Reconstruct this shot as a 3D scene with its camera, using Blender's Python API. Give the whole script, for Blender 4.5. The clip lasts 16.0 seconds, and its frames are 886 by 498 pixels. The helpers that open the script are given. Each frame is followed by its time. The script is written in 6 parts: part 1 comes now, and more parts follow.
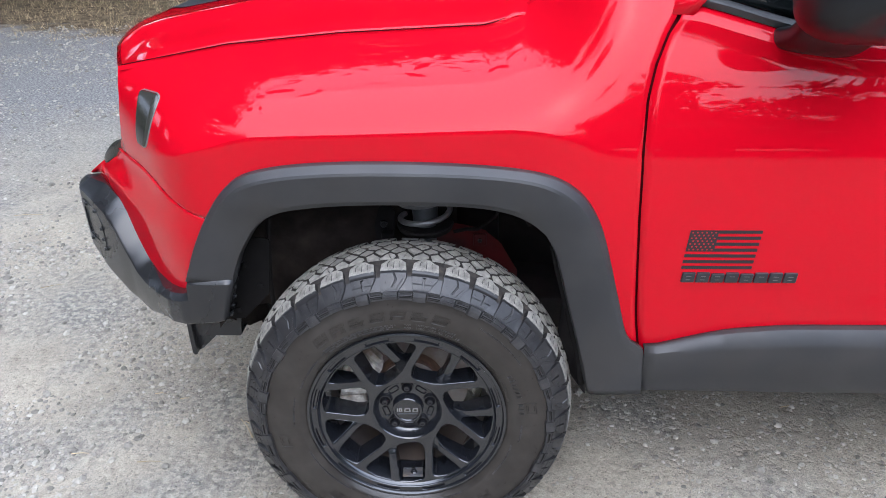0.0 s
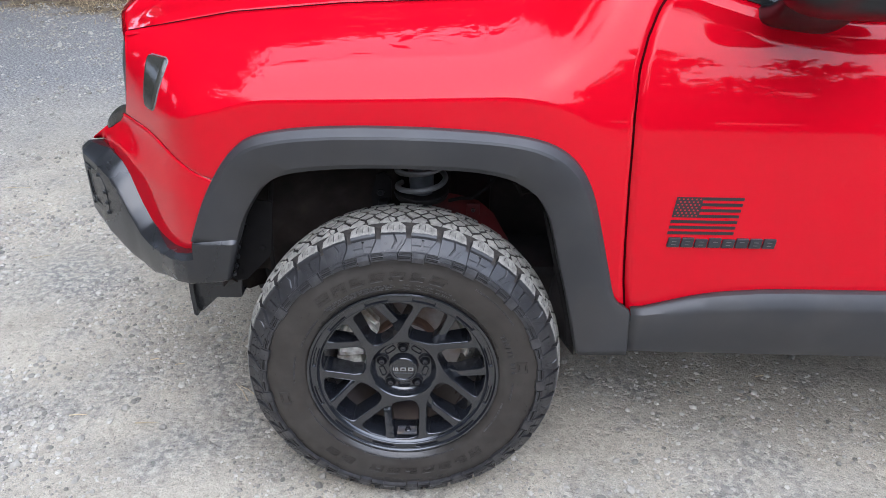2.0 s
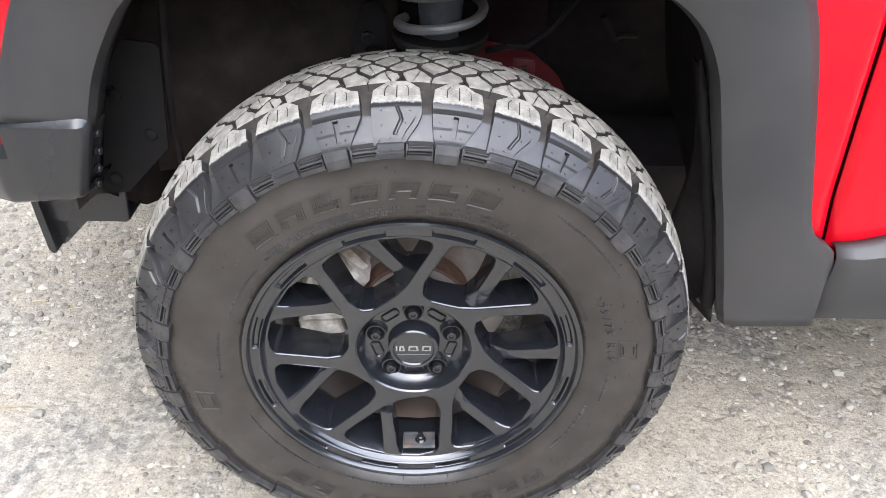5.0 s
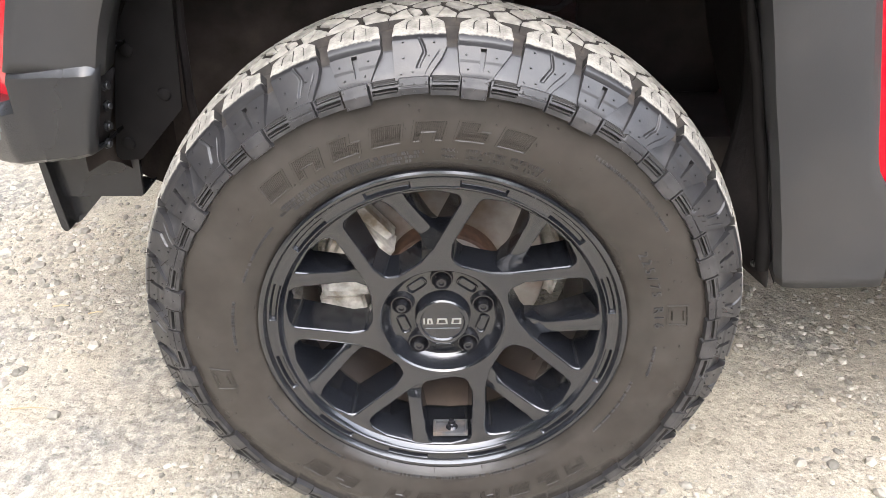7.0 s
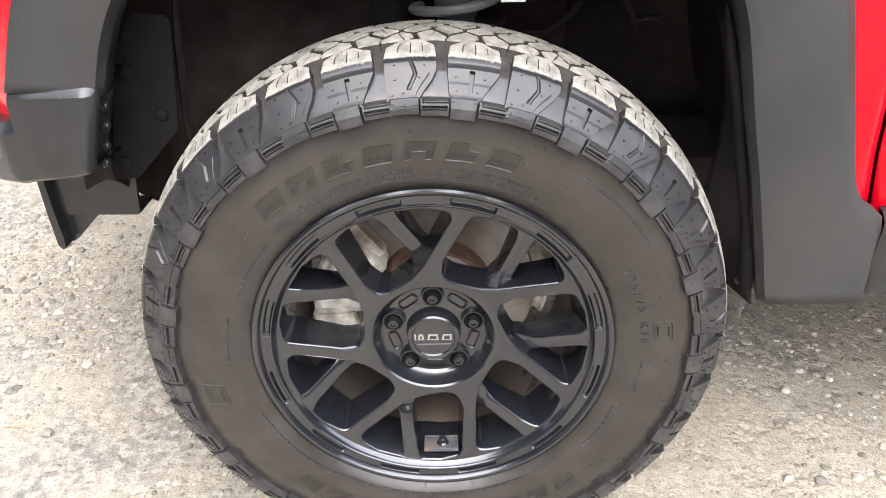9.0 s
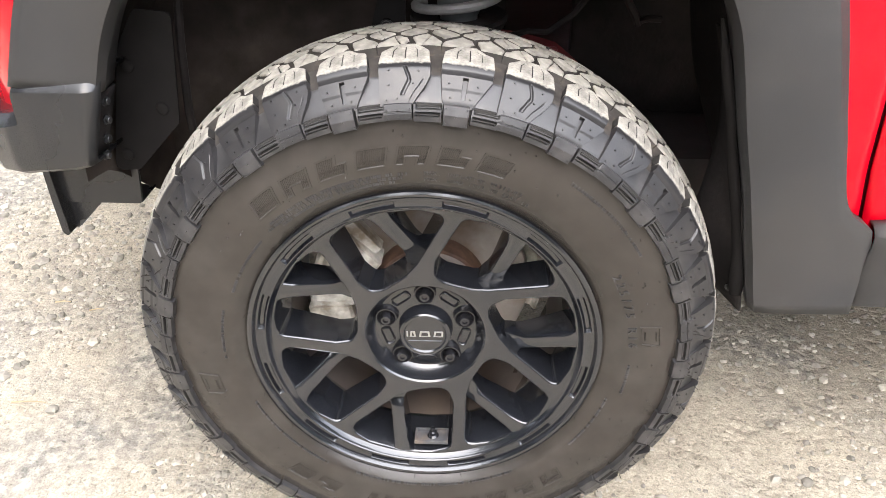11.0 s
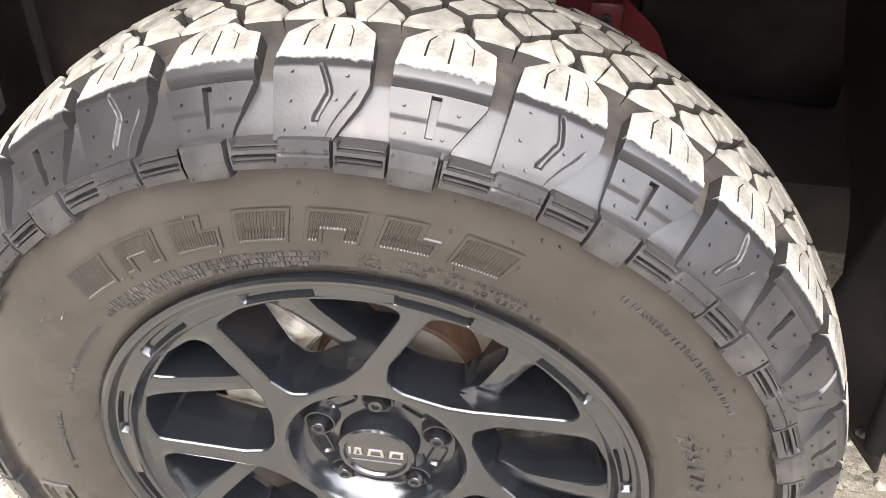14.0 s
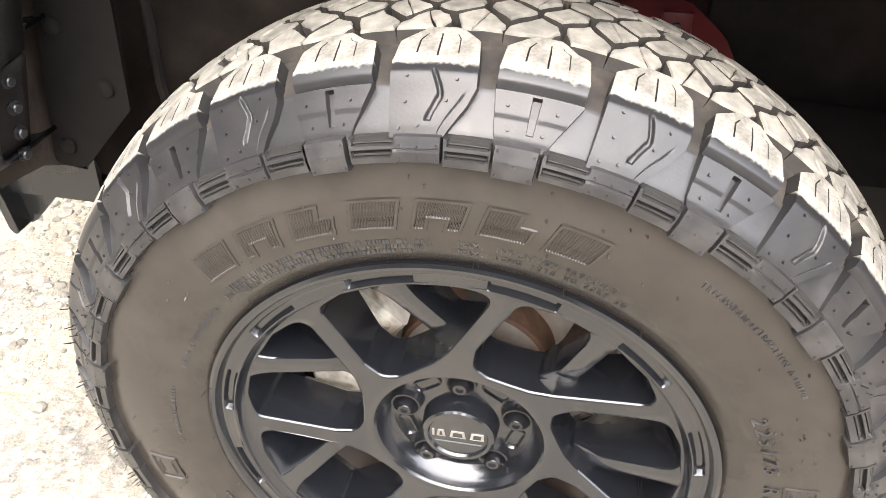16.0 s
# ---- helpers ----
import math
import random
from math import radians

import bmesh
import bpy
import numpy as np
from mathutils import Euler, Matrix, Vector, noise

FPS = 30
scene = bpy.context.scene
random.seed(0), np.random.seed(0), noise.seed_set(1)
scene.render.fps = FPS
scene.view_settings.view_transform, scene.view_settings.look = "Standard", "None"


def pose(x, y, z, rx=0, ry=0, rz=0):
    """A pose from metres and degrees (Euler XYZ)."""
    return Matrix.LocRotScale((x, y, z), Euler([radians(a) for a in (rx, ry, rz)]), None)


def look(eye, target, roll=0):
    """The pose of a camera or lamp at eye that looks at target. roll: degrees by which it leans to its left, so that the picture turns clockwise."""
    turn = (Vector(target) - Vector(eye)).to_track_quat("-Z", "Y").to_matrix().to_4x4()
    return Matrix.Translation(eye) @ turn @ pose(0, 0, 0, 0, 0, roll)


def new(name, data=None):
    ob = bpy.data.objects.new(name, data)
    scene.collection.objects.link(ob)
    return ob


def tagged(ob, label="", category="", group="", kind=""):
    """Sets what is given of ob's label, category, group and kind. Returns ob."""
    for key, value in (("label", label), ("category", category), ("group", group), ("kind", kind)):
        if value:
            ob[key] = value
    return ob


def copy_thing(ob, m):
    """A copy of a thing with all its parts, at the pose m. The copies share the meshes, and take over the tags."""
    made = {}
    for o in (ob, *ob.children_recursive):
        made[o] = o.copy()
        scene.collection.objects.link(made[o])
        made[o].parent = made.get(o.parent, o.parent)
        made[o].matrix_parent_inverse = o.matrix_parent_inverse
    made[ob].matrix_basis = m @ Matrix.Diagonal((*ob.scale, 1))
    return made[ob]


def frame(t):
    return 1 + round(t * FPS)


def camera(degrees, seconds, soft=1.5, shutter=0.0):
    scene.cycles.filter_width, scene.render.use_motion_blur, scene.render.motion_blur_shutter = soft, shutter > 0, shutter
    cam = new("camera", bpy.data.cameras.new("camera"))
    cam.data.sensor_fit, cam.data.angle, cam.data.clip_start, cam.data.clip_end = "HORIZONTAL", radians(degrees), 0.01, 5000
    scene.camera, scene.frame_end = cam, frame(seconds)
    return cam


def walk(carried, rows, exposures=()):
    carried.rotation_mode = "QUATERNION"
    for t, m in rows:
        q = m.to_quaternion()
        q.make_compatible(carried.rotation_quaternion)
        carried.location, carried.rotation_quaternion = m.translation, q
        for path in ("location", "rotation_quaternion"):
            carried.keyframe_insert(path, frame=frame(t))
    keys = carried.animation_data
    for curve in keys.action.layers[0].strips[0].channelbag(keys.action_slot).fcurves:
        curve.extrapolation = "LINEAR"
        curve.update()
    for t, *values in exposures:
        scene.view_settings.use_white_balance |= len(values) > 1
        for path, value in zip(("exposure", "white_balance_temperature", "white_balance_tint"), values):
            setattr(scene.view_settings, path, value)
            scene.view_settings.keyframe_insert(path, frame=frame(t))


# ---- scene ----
cam = camera(61.4, 16.0, soft=0.65)
PATH = [
    (0, (0.188, -1.369, 1.481), (0.066, 0.412, 0.579), -1.5),
    (0.5, (0.092, -1.497, 1.508), (0.007, 0.298, 0.631), -1.6),
    (1, (0.03, -1.626, 1.522), (-0.022, 0.173, 0.65), -1.1),
    (1.5, (0.056, -1.617, 1.516), (0.01, 0.172, 0.623), -0.5),
    (2, (0.15, -1.459, 1.461), (0.086, 0.312, 0.535), 0.1),
    (2.5, (0.221, -1.326, 1.43), (0.14, 0.427, 0.472), 0.5),
    (3, (0.169, -1.173, 1.413), (0.094, 0.563, 0.423), 0.6),
    (3.5, (0.063, -1.0, 1.412), (0.022, 0.719, 0.389), 0.9),
    (4, (0.04, -0.928, 1.389), (0.04, 0.763, 0.32), 1.2),
    (4.5, (0.049, -0.823, 1.273), (0.089, 0.822, 0.136), 1.8),
    (5, (0.051, -0.751, 1.089), (0.03, 0.863, -0.092), 0.6),
    (5.2, (0.061, -0.748, 1.04), (0.01, 0.869, -0.137), -0.1),
    (7.5, (0.051, -0.758, 0.962), (-0.053, 0.935, -0.098), -1.9),
    (8, (0.051, -0.763, 0.963), (-0.053, 0.935, -0.088), -1.9),
    (8.5, (0.052, -0.771, 0.964), (-0.048, 0.934, -0.077), -1.7),
    (9, (0.058, -0.774, 0.968), (-0.031, 0.939, -0.062), -1.6),
    (11.5, (0.108, -0.761, 1.03), (-0.025, 0.896, -0.082), -0.5),
    (12, (0.15, -0.676, 1.073), (0.015, 0.965, -0.062), -0.5),
    (12.5, (0.106, -0.512, 1.043), (0.021, 1.13, -0.097), 1.1),
    (13, (0.102, -0.42, 0.963), (-0.014, 1.18, -0.232), 2.1),
    (13.5, (0.113, -0.383, 0.926), (-0.055, 1.175, -0.317), 1.9),
    (14, (0.114, -0.375, 0.923), (-0.116, 1.146, -0.355), 1.1),
    (14.5, (0.104, -0.378, 0.93), (-0.201, 1.14, -0.336), 0.3),
    (15, (0.096, -0.38, 0.934), (-0.256, 1.145, -0.312), -0.4),
    (15.5, (0.093, -0.396, 0.931), (-0.271, 1.12, -0.323), -0.8),
    (16, (0.089, -0.423, 0.94), (-0.263, 1.091, -0.318), -1.1),
]
EXPOSURES = [(0.0, 1.08, 5750, 10), (4.2, 1.08, 5750, 10), (4.7, 1.42, 5950, 10), (5.1, 1.95, 6250, 10), (7.4, 2.07, 6650, 10), (9.1, 2.07, 6650, 10), (11.4, 2.08, 6850, 10), (12.0, 2.20, 6900, 10), (12.5, 2.70, 6950, 10), (13.2, 2.62, 6950, 10), (14.0, 2.52, 6950, 10), (16.0, 2.45, 7100, 10)]
walk(cam, [(t, look(eye, target, roll)) for t, eye, target, roll in PATH], EXPOSURES)

# ---- world, sun, exposure ----
world = bpy.data.worlds.new("world")
scene.world = world
world.use_nodes = True
wn, wl = world.node_tree.nodes, world.node_tree.links
sky = wn.new("ShaderNodeTexSky")
sky.sky_type = 'NISHITA'
sky.sun_disc = False
sky.sun_elevation, sky.sun_rotation = radians(52), radians(185)
sky.air_density, sky.dust_density, sky.ozone_density = 1.0, 3.0, 1.0
wn["Background"].inputs["Strength"].default_value = 0.075
wl.new(sky.outputs[0], wn["Background"].inputs[0])
veil = wn.new("ShaderNodeBackground")      # white cloud over the whole sky
veil.inputs["Color"].default_value = (0.825, 0.872, 1.0, 1)
up = wn.new("ShaderNodeTexCoord")          # an overcast sky is brightest overhead
split = wn.new("ShaderNodeSeparateXYZ")
rise = wn.new("ShaderNodeMapRange")
for key, v in (("From Min", 0.0), ("From Max", 1.0), ("To Min", 0.72), ("To Max", 1.75)):
    rise.inputs[key].default_value = v
wl.new(up.outputs["Generated"], split.inputs[0])
wl.new(split.outputs["Z"], rise.inputs["Value"])
wl.new(rise.outputs[0], veil.inputs["Strength"])
both = wn.new("ShaderNodeAddShader")
wl.new(wn["Background"].outputs[0], both.inputs[0])
wl.new(veil.outputs[0], both.inputs[1])
wl.new(both.outputs[0], wn["World Output"].inputs[0])
sun = new("sun", bpy.data.lights.new("sun", 'SUN'))
sun.data.energy, sun.data.angle, sun.data.color = 1.3, radians(100), (1.0, 0.985, 0.97)
sun.matrix_world = look((-0.6, -5.4, 7.0), (0, 0, 0))


# ---- materials ----
def material(name, base, rough=0.5, metal=0.0, coat=0.0, vary=0.0, grain=60.0, bump=0.0, bump_scale=200.0,
             tint=None, patch=4.0, patch_lo=0.45, patch_hi=0.65, spec=0.5, island=0.0, obrand=0.0, rough_vary=0.0):
    m = bpy.data.materials.new(name)
    m.use_nodes = True
    n, l = m.node_tree.nodes, m.node_tree.links
    b = n["Principled BSDF"]
    b.inputs["Roughness"].default_value = rough
    b.inputs["Metallic"].default_value = metal
    b.inputs["Coat Weight"].default_value = coat
    b.inputs["Coat Roughness"].default_value = 0.006
    b.inputs["Coat IOR"].default_value = 1.35
    b.inputs["Specular IOR Level"].default_value = spec
    tc = n.new("ShaderNodeTexCoord")
    col = n.new("ShaderNodeRGB")
    col.outputs[0].default_value = (*base, 1)
    out = col.outputs[0]

    def noise_tex(scale, detail=4.0):
        t = n.new("ShaderNodeTexNoise")
        t.inputs["Scale"].default_value, t.inputs["Detail"].default_value = scale, detail
        l.new(tc.outputs["Object"], t.inputs["Vector"])
        return t.outputs[0]

    def ramp(value, lo, hi, a, z):
        r = n.new("ShaderNodeMapRange")
        for key, v in (("From Min", lo), ("From Max", hi), ("To Min", a), ("To Max", z)):
            r.inputs[key].default_value = v
        l.new(value, r.inputs["Value"])
        return r.outputs[0]

    def mix(fac, a, z, blend='MIX'):
        x = n.new("ShaderNodeMix")
        x.data_type, x.blend_type = 'RGBA', blend
        for sock, v in ((x.inputs[0], fac), (x.inputs[6], a), (x.inputs[7], z)):
            if hasattr(v, "links"):
                l.new(v, sock)
            else:
                sock.default_value = v if isinstance(v, float) else (*v, 1)
        return x.outputs[2]

    if tint:
        out = mix(ramp(noise_tex(patch, 6.0), patch_lo, patch_hi, 0.0, 1.0), out, tint)
    if vary:
        out = mix(1.0, out, ramp(noise_tex(grain), 0.3, 0.7, 1 - vary, 1 + vary), 'MULTIPLY')
    if island or obrand:
        src = n.new("ShaderNodeNewGeometry").outputs["Random Per Island"] if island else n.new("ShaderNodeObjectInfo").outputs["Random"]
        k = island or obrand
        out = mix(1.0, out, ramp(src, 0, 1, 1 - k, 1 + k), 'MULTIPLY')
    l.new(out, b.inputs["Base Color"])
    if rough_vary:
        l.new(ramp(noise_tex(grain * 0.4), 0.3, 0.7, rough - rough_vary, rough + rough_vary), b.inputs["Roughness"])
    if bump:
        bp = n.new("ShaderNodeBump")
        bp.inputs["Strength"].default_value, bp.inputs["Distance"].default_value = 1.0, bump
        l.new(noise_tex(bump_scale, 3.0), bp.inputs["Height"])
        l.new(bp.outputs[0], b.inputs["Normal"])
    return m


RED = material("red_paint", (0.515, 0.0013, 0.0105), 0.5, coat=1.0, vary=0.03, grain=3.0, spec=0.0)
PLASTIC = material("grained_black_plastic", (0.0265, 0.0268, 0.0282), 0.46, vary=0.14, grain=9.0, tint=(0.0360, 0.0345, 0.0338), patch=5.0, bump=0.0002, bump_scale=1500.0, rough_vary=0.06, spec=0.5)
STEEL = material("satin_black_steel", (0.0155, 0.0158, 0.017), 0.28, vary=0.1, grain=12.0, bump=0.00008, bump_scale=900.0, rough_vary=0.05, spec=0.6)
RUBBER = material("sidewall_rubber", (0.027, 0.023, 0.0195), 0.24, vary=0.14, grain=30.0, tint=(0.034, 0.030, 0.026), patch=12.0, bump=0.00005, bump_scale=900.0)
LUG_SIDE = material("lug_rubber", (0.024, 0.0232, 0.0242), 0.34, vary=0.15, grain=60.0, tint=(0.052, 0.049, 0.048), patch=30.0, patch_lo=0.5, patch_hi=0.75, bump=0.0001, bump_scale=500.0)
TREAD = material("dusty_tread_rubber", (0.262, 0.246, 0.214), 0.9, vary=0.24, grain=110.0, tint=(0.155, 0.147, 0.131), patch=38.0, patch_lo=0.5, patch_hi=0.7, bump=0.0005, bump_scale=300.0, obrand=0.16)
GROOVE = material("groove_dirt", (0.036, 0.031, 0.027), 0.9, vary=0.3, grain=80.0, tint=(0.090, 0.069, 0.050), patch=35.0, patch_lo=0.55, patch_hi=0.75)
RIM = material("satin_black_alloy", (0.0092, 0.0100, 0.0125), 0.15, vary=0.08, grain=20.0, spec=1.0, rough_vary=0.03)
BARREL = material("dark_barrel_alloy", (0.060, 0.050, 0.045), 0.30, vary=0.2, grain=25.0, tint=(0.095, 0.074, 0.060), patch=9.0, rough_vary=0.05, spec=0.8)
GLOSS = material("gloss_black", (0.012, 0.012, 0.014), 0.12, spec=0.6)
BROWN = material("dusty_brown_liner", (0.027, 0.021, 0.0185), 0.8, vary=0.35, grain=18.0, tint=(0.058, 0.045, 0.037), patch=7.0, bump=0.0010, bump_scale=90.0, spec=0.2)
LINER = material("wheel_liner_felt", (0.011, 0.0095, 0.0098), 0.7, vary=0.3, grain=25.0, tint=(0.022, 0.018, 0.017), patch=7.0, bump=0.0008, bump_scale=120.0, spec=0.25)
# body red of the apron, with the arch's shade put into its colour
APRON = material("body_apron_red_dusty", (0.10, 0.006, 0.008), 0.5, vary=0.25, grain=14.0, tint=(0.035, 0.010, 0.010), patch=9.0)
SPRING = material("silver_spring_paint", (0.28, 0.275, 0.27), 0.42, metal=0.3, vary=0.1, grain=60.0)
DAMPER = material("grey_damper_steel", (0.16, 0.17, 0.18), 0.5, metal=0.5, vary=0.2, grain=40.0)
CAST = material("cast_caliper_alloy", (0.78, 0.75, 0.68), 0.42, metal=0.1, vary=0.2, grain=70.0, tint=(0.30, 0.24, 0.17), patch=30.0, bump=0.0004, bump_scale=300.0)
FLAP = material("black_rubber_flap", (0.007, 0.0062, 0.0060), 0.75, vary=0.2, grain=30.0, spec=0.12)
DISC = material("brake_disc_steel", (0.40, 0.365, 0.33), 0.42, metal=0.4, vary=0.15, grain=30.0, tint=(0.26, 0.20, 0.155), patch=16.0)
RUST = material("rusty_hub", (0.115, 0.064, 0.041), 0.8, vary=0.35, grain=60.0, tint=(0.09, 0.05, 0.035), patch=25.0, bump=0.0004, bump_scale=300.0)
CHROME = material("bright_metal", (0.50, 0.50, 0.51), 0.3, metal=1.0)
SMOKE = material("smoked_lens", (0.036, 0.035, 0.029), 0.20, coat=0.15, vary=0.1, grain=30.0)
BEZEL = material("lamp_bezel_grey", (0.13, 0.126, 0.118), 0.35, vary=0.1, grain=40.0)
SHELL = material("smooth_black_shell", (0.0105, 0.0108, 0.0122), 0.36, vary=0.1, grain=12.0, bump=0.00008, bump_scale=1500.0, spec=0.35)
GLASS = material("dark_window_glass", (0.010, 0.013, 0.014), 0.04, spec=0.8)
# red jamb inside the gaps; their shade is put into its colour
GAPMAT = material("painted_jamb_red", (0.055, 0.0015, 0.003), 0.9, vary=0.1, grain=20.0, spec=0.1)
# darker rubber for sipes and louvre slots: their shade put into the colour
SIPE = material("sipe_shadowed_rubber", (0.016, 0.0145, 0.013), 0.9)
DECAL = material("matte_black_vinyl", (0.014, 0.013, 0.015), 0.5, vary=0.1, grain=30.0)
BADGE = material("badge_black_plastic", (0.020, 0.021, 0.024), 0.3, vary=0.1, grain=60.0)


def lug_material():
    """Lug rubber under pale dust; the dust runs ragged over the lug's edge by the mesh's own dust attribute."""
    m = bpy.data.materials.new("dusty_lug_rubber")
    m.use_nodes = True
    n, l = m.node_tree.nodes, m.node_tree.links
    b = n["Principled BSDF"]
    tc = n.new("ShaderNodeTexCoord")
    at = n.new("ShaderNodeAttribute")
    at.attribute_name = "dust"

    def tex(scale, detail=4.0):
        t = n.new("ShaderNodeTexNoise")
        t.inputs["Scale"].default_value, t.inputs["Detail"].default_value = scale, detail
        l.new(tc.outputs["Object"], t.inputs["Vector"])
        return t.outputs[0]

    def ramp(value, lo, hi, a=0.0, z=1.0):
        r = n.new("ShaderNodeMapRange")
        for key, v in (("From Min", lo), ("From Max", hi), ("To Min", a), ("To Max", z)):
            r.inputs[key].default_value = v
        l.new(value, r.inputs["Value"])
        return r.outputs[0]

    def mix(fac, a, z, blend='MIX'):
        x = n.new("ShaderNodeMix")
        x.data_type, x.blend_type = 'RGBA', blend
        for sock, v in ((x.inputs[0], fac), (x.inputs[6], a), (x.inputs[7], z)):
            if hasattr(v, "links"):
                l.new(v, sock)
            else:
                sock.default_value = v if isinstance(v, float) else (*v, 1)
        return x.outputs[2]

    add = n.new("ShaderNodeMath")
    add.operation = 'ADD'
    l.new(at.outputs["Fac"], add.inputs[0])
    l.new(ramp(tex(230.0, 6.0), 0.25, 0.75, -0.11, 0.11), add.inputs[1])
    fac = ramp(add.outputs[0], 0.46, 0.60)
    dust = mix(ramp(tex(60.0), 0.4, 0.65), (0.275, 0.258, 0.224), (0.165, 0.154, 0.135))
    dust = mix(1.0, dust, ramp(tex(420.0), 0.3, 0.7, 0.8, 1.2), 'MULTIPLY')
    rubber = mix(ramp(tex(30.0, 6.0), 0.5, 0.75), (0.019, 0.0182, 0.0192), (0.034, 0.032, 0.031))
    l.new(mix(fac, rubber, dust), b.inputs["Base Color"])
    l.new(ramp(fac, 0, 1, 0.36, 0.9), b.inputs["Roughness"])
    bp = n.new("ShaderNodeBump")
    bp.inputs["Strength"].default_value, bp.inputs["Distance"].default_value = 1.0, 0.00013
    l.new(tex(420.0, 4.0), bp.inputs["Height"])
    l.new(bp.outputs[0], b.inputs["Normal"])
    return m


LUG = lug_material()


# ---- building helpers ----
def part(name, bm, mat, parent=None, label="", smooth=True, angle=35):
    me = bpy.data.meshes.new(name)
    bm.normal_update()
    bm.to_mesh(me)
    bm.free()
    for x in (mat if isinstance(mat, (list, tuple)) else [mat]):
        me.materials.append(x)
    if smooth:
        me.shade_smooth()
        me.set_sharp_from_angle(angle=radians(angle))
    ob = new(name, me)
    ob.parent = parent
    if label:
        tagged(ob, label)
    return ob


def again(src, name, parent, m):
    ob = new(name, src.data)
    ob.parent = parent
    ob.matrix_local = m
    return ob


def grid(bm, fn, nu, nv, closed=False, ref=None, mat=0):
    """Quads over fn(u, v) with u, v in 0..1; ref: a direction that the faces should turn to."""
    vs = [[bm.verts.new(fn(i / nu, j / nv)) for j in range(nv + 1)] for i in range(nu if closed else nu + 1)]
    fs = []
    for i in range(nu):
        for j in range(nv):
            a, b = vs[i], vs[(i + 1) % len(vs)]
            f = bm.faces.new((a[j], b[j], b[j + 1], a[j + 1]))
            f.material_index = mat
            fs.append(f)
    if ref is not None:
        bm.normal_update()
        total = sum((f.normal * f.calc_area() for f in fs), Vector())
        if total.dot(Vector(ref)) < 0:
            bmesh.ops.reverse_faces(bm, faces=fs)
    return vs


def spin(bm, profile, seg=96, a0=0.0, a1=360.0, mat=0, close=False):
    """Surface of revolution about the y axis; profile of (y, r)."""
    full = abs(a1 - a0) >= 359.9
    pts = list(profile) + ([profile[0]] if close else [])
    n = len(pts) - 1
    rows = []
    for i in range(seg if full else seg + 1):
        a = radians(a0 + (a1 - a0) * i / seg)
        rows.append([bm.verts.new((r * math.cos(a), y, r * math.sin(a))) for y, r in (pts[:-1] if close else pts)])
    for i in range(seg):
        p, q = rows[i], rows[(i + 1) % len(rows)]
        m = len(p)
        for j in range(n):
            k = (j + 1) % m
            f = bm.faces.new((p[j], p[k], q[k], q[j]))
            f.material_index = mat
    return rows


def prism(bm, outline, y0, y1, m=None, mat=0, inset=0.0):
    """Outline of (x, z) drawn out from y0 (front) to y1 (back), with a bevelled front edge of width inset."""
    m = m or Matrix()
    n = len(outline)
    c = Vector((sum(p[0] for p in outline) / n, 0, sum(p[1] for p in outline) / n))
    rings = []
    levels = [(y0, inset), (y0 + inset * (1 if y1 > y0 else -1), 0.0), (y1, 0.0)] if inset else [(y0, 0.0), (y1, 0.0)]
    for y, d in levels:
        ring = []
        for x, z in outline:
            v = Vector((x, 0, z))
            w = v - c
            w = w * max(0.0, 1 - d / max(w.length, 1e-6))
            ring.append(bm.verts.new(m @ (c + w + Vector((0, y, 0)))))
        rings.append(ring)
    fs = [bm.faces.new(rings[0]), bm.faces.new(rings[-1][::-1])]
    for a, b in zip(rings[:-1], rings[1:]):
        for i in range(n):
            fs.append(bm.faces.new((a[i], b[i], b[(i + 1) % n], a[(i + 1) % n])))
    for f in fs:
        f.material_index = mat
    bmesh.ops.recalc_face_normals(bm, faces=fs)
    return fs


def box(bm, size, m, bevel=0.0, mat=0):
    made = bmesh.ops.create_cube(bm, size=1.0, matrix=m @ Matrix.Diagonal((*size, 1)))
    fs = {f for v in made["verts"] for f in v.link_faces}
    if bevel:
        es = list({e for f in fs for e in f.edges})
        res = bmesh.ops.bevel(bm, geom=es, offset=bevel, segments=2, affect='EDGES', profile=0.5)
        fs = set(res["faces"]) | {f for f in fs if f.is_valid}
    for f in fs:
        f.material_index = mat


def tube(bm, pts, r, seg=10, mat=0):
    pts = [Vector(p) for p in pts]
    rings = []
    up = Vector((0.13, 0.2, 0.97))
    for i, p in enumerate(pts):
        d = (pts[min(i + 1, len(pts) - 1)] - pts[max(i - 1, 0)]).normalized()
        s = d.cross(up).normalized()
        t = s.cross(d)
        rr = r(i / (len(pts) - 1)) if callable(r) else r
        rings.append([bm.verts.new(p + rr * (math.cos(a) * s + math.sin(a) * t)) for a in (2 * math.pi * k / seg for k in range(seg))])
    fs = []
    for a, b in zip(rings[:-1], rings[1:]):
        for k in range(seg):
            fs.append(bm.faces.new((a[k], a[(k + 1) % seg], b[(k + 1) % seg], b[k])))
    fs += [bm.faces.new(rings[0][::-1]), bm.faces.new(rings[-1])]
    for f in fs:
        f.material_index = mat


def round_poly(pts, radius, n=5):
    """A closed outline with its corners rounded."""
    out, k = [], len(pts)
    for i in range(k):
        p, a, b = Vector(pts[i]), Vector(pts[i - 1]), Vector(pts[(i + 1) % k])
        u, v = (a - p), (b - p)
        ang = u.angle(v)
        d = min(radius / math.tan(ang / 2), 0.45 * u.length, 0.45 * v.length)
        s, e = p + u.normalized() * d, p + v.normalized() * d
        for j in range(n + 1):
            t = j / n
            out.append(tuple((1 - t) ** 2 * s + 2 * t * (1 - t) * p + t * t * e))
    return out


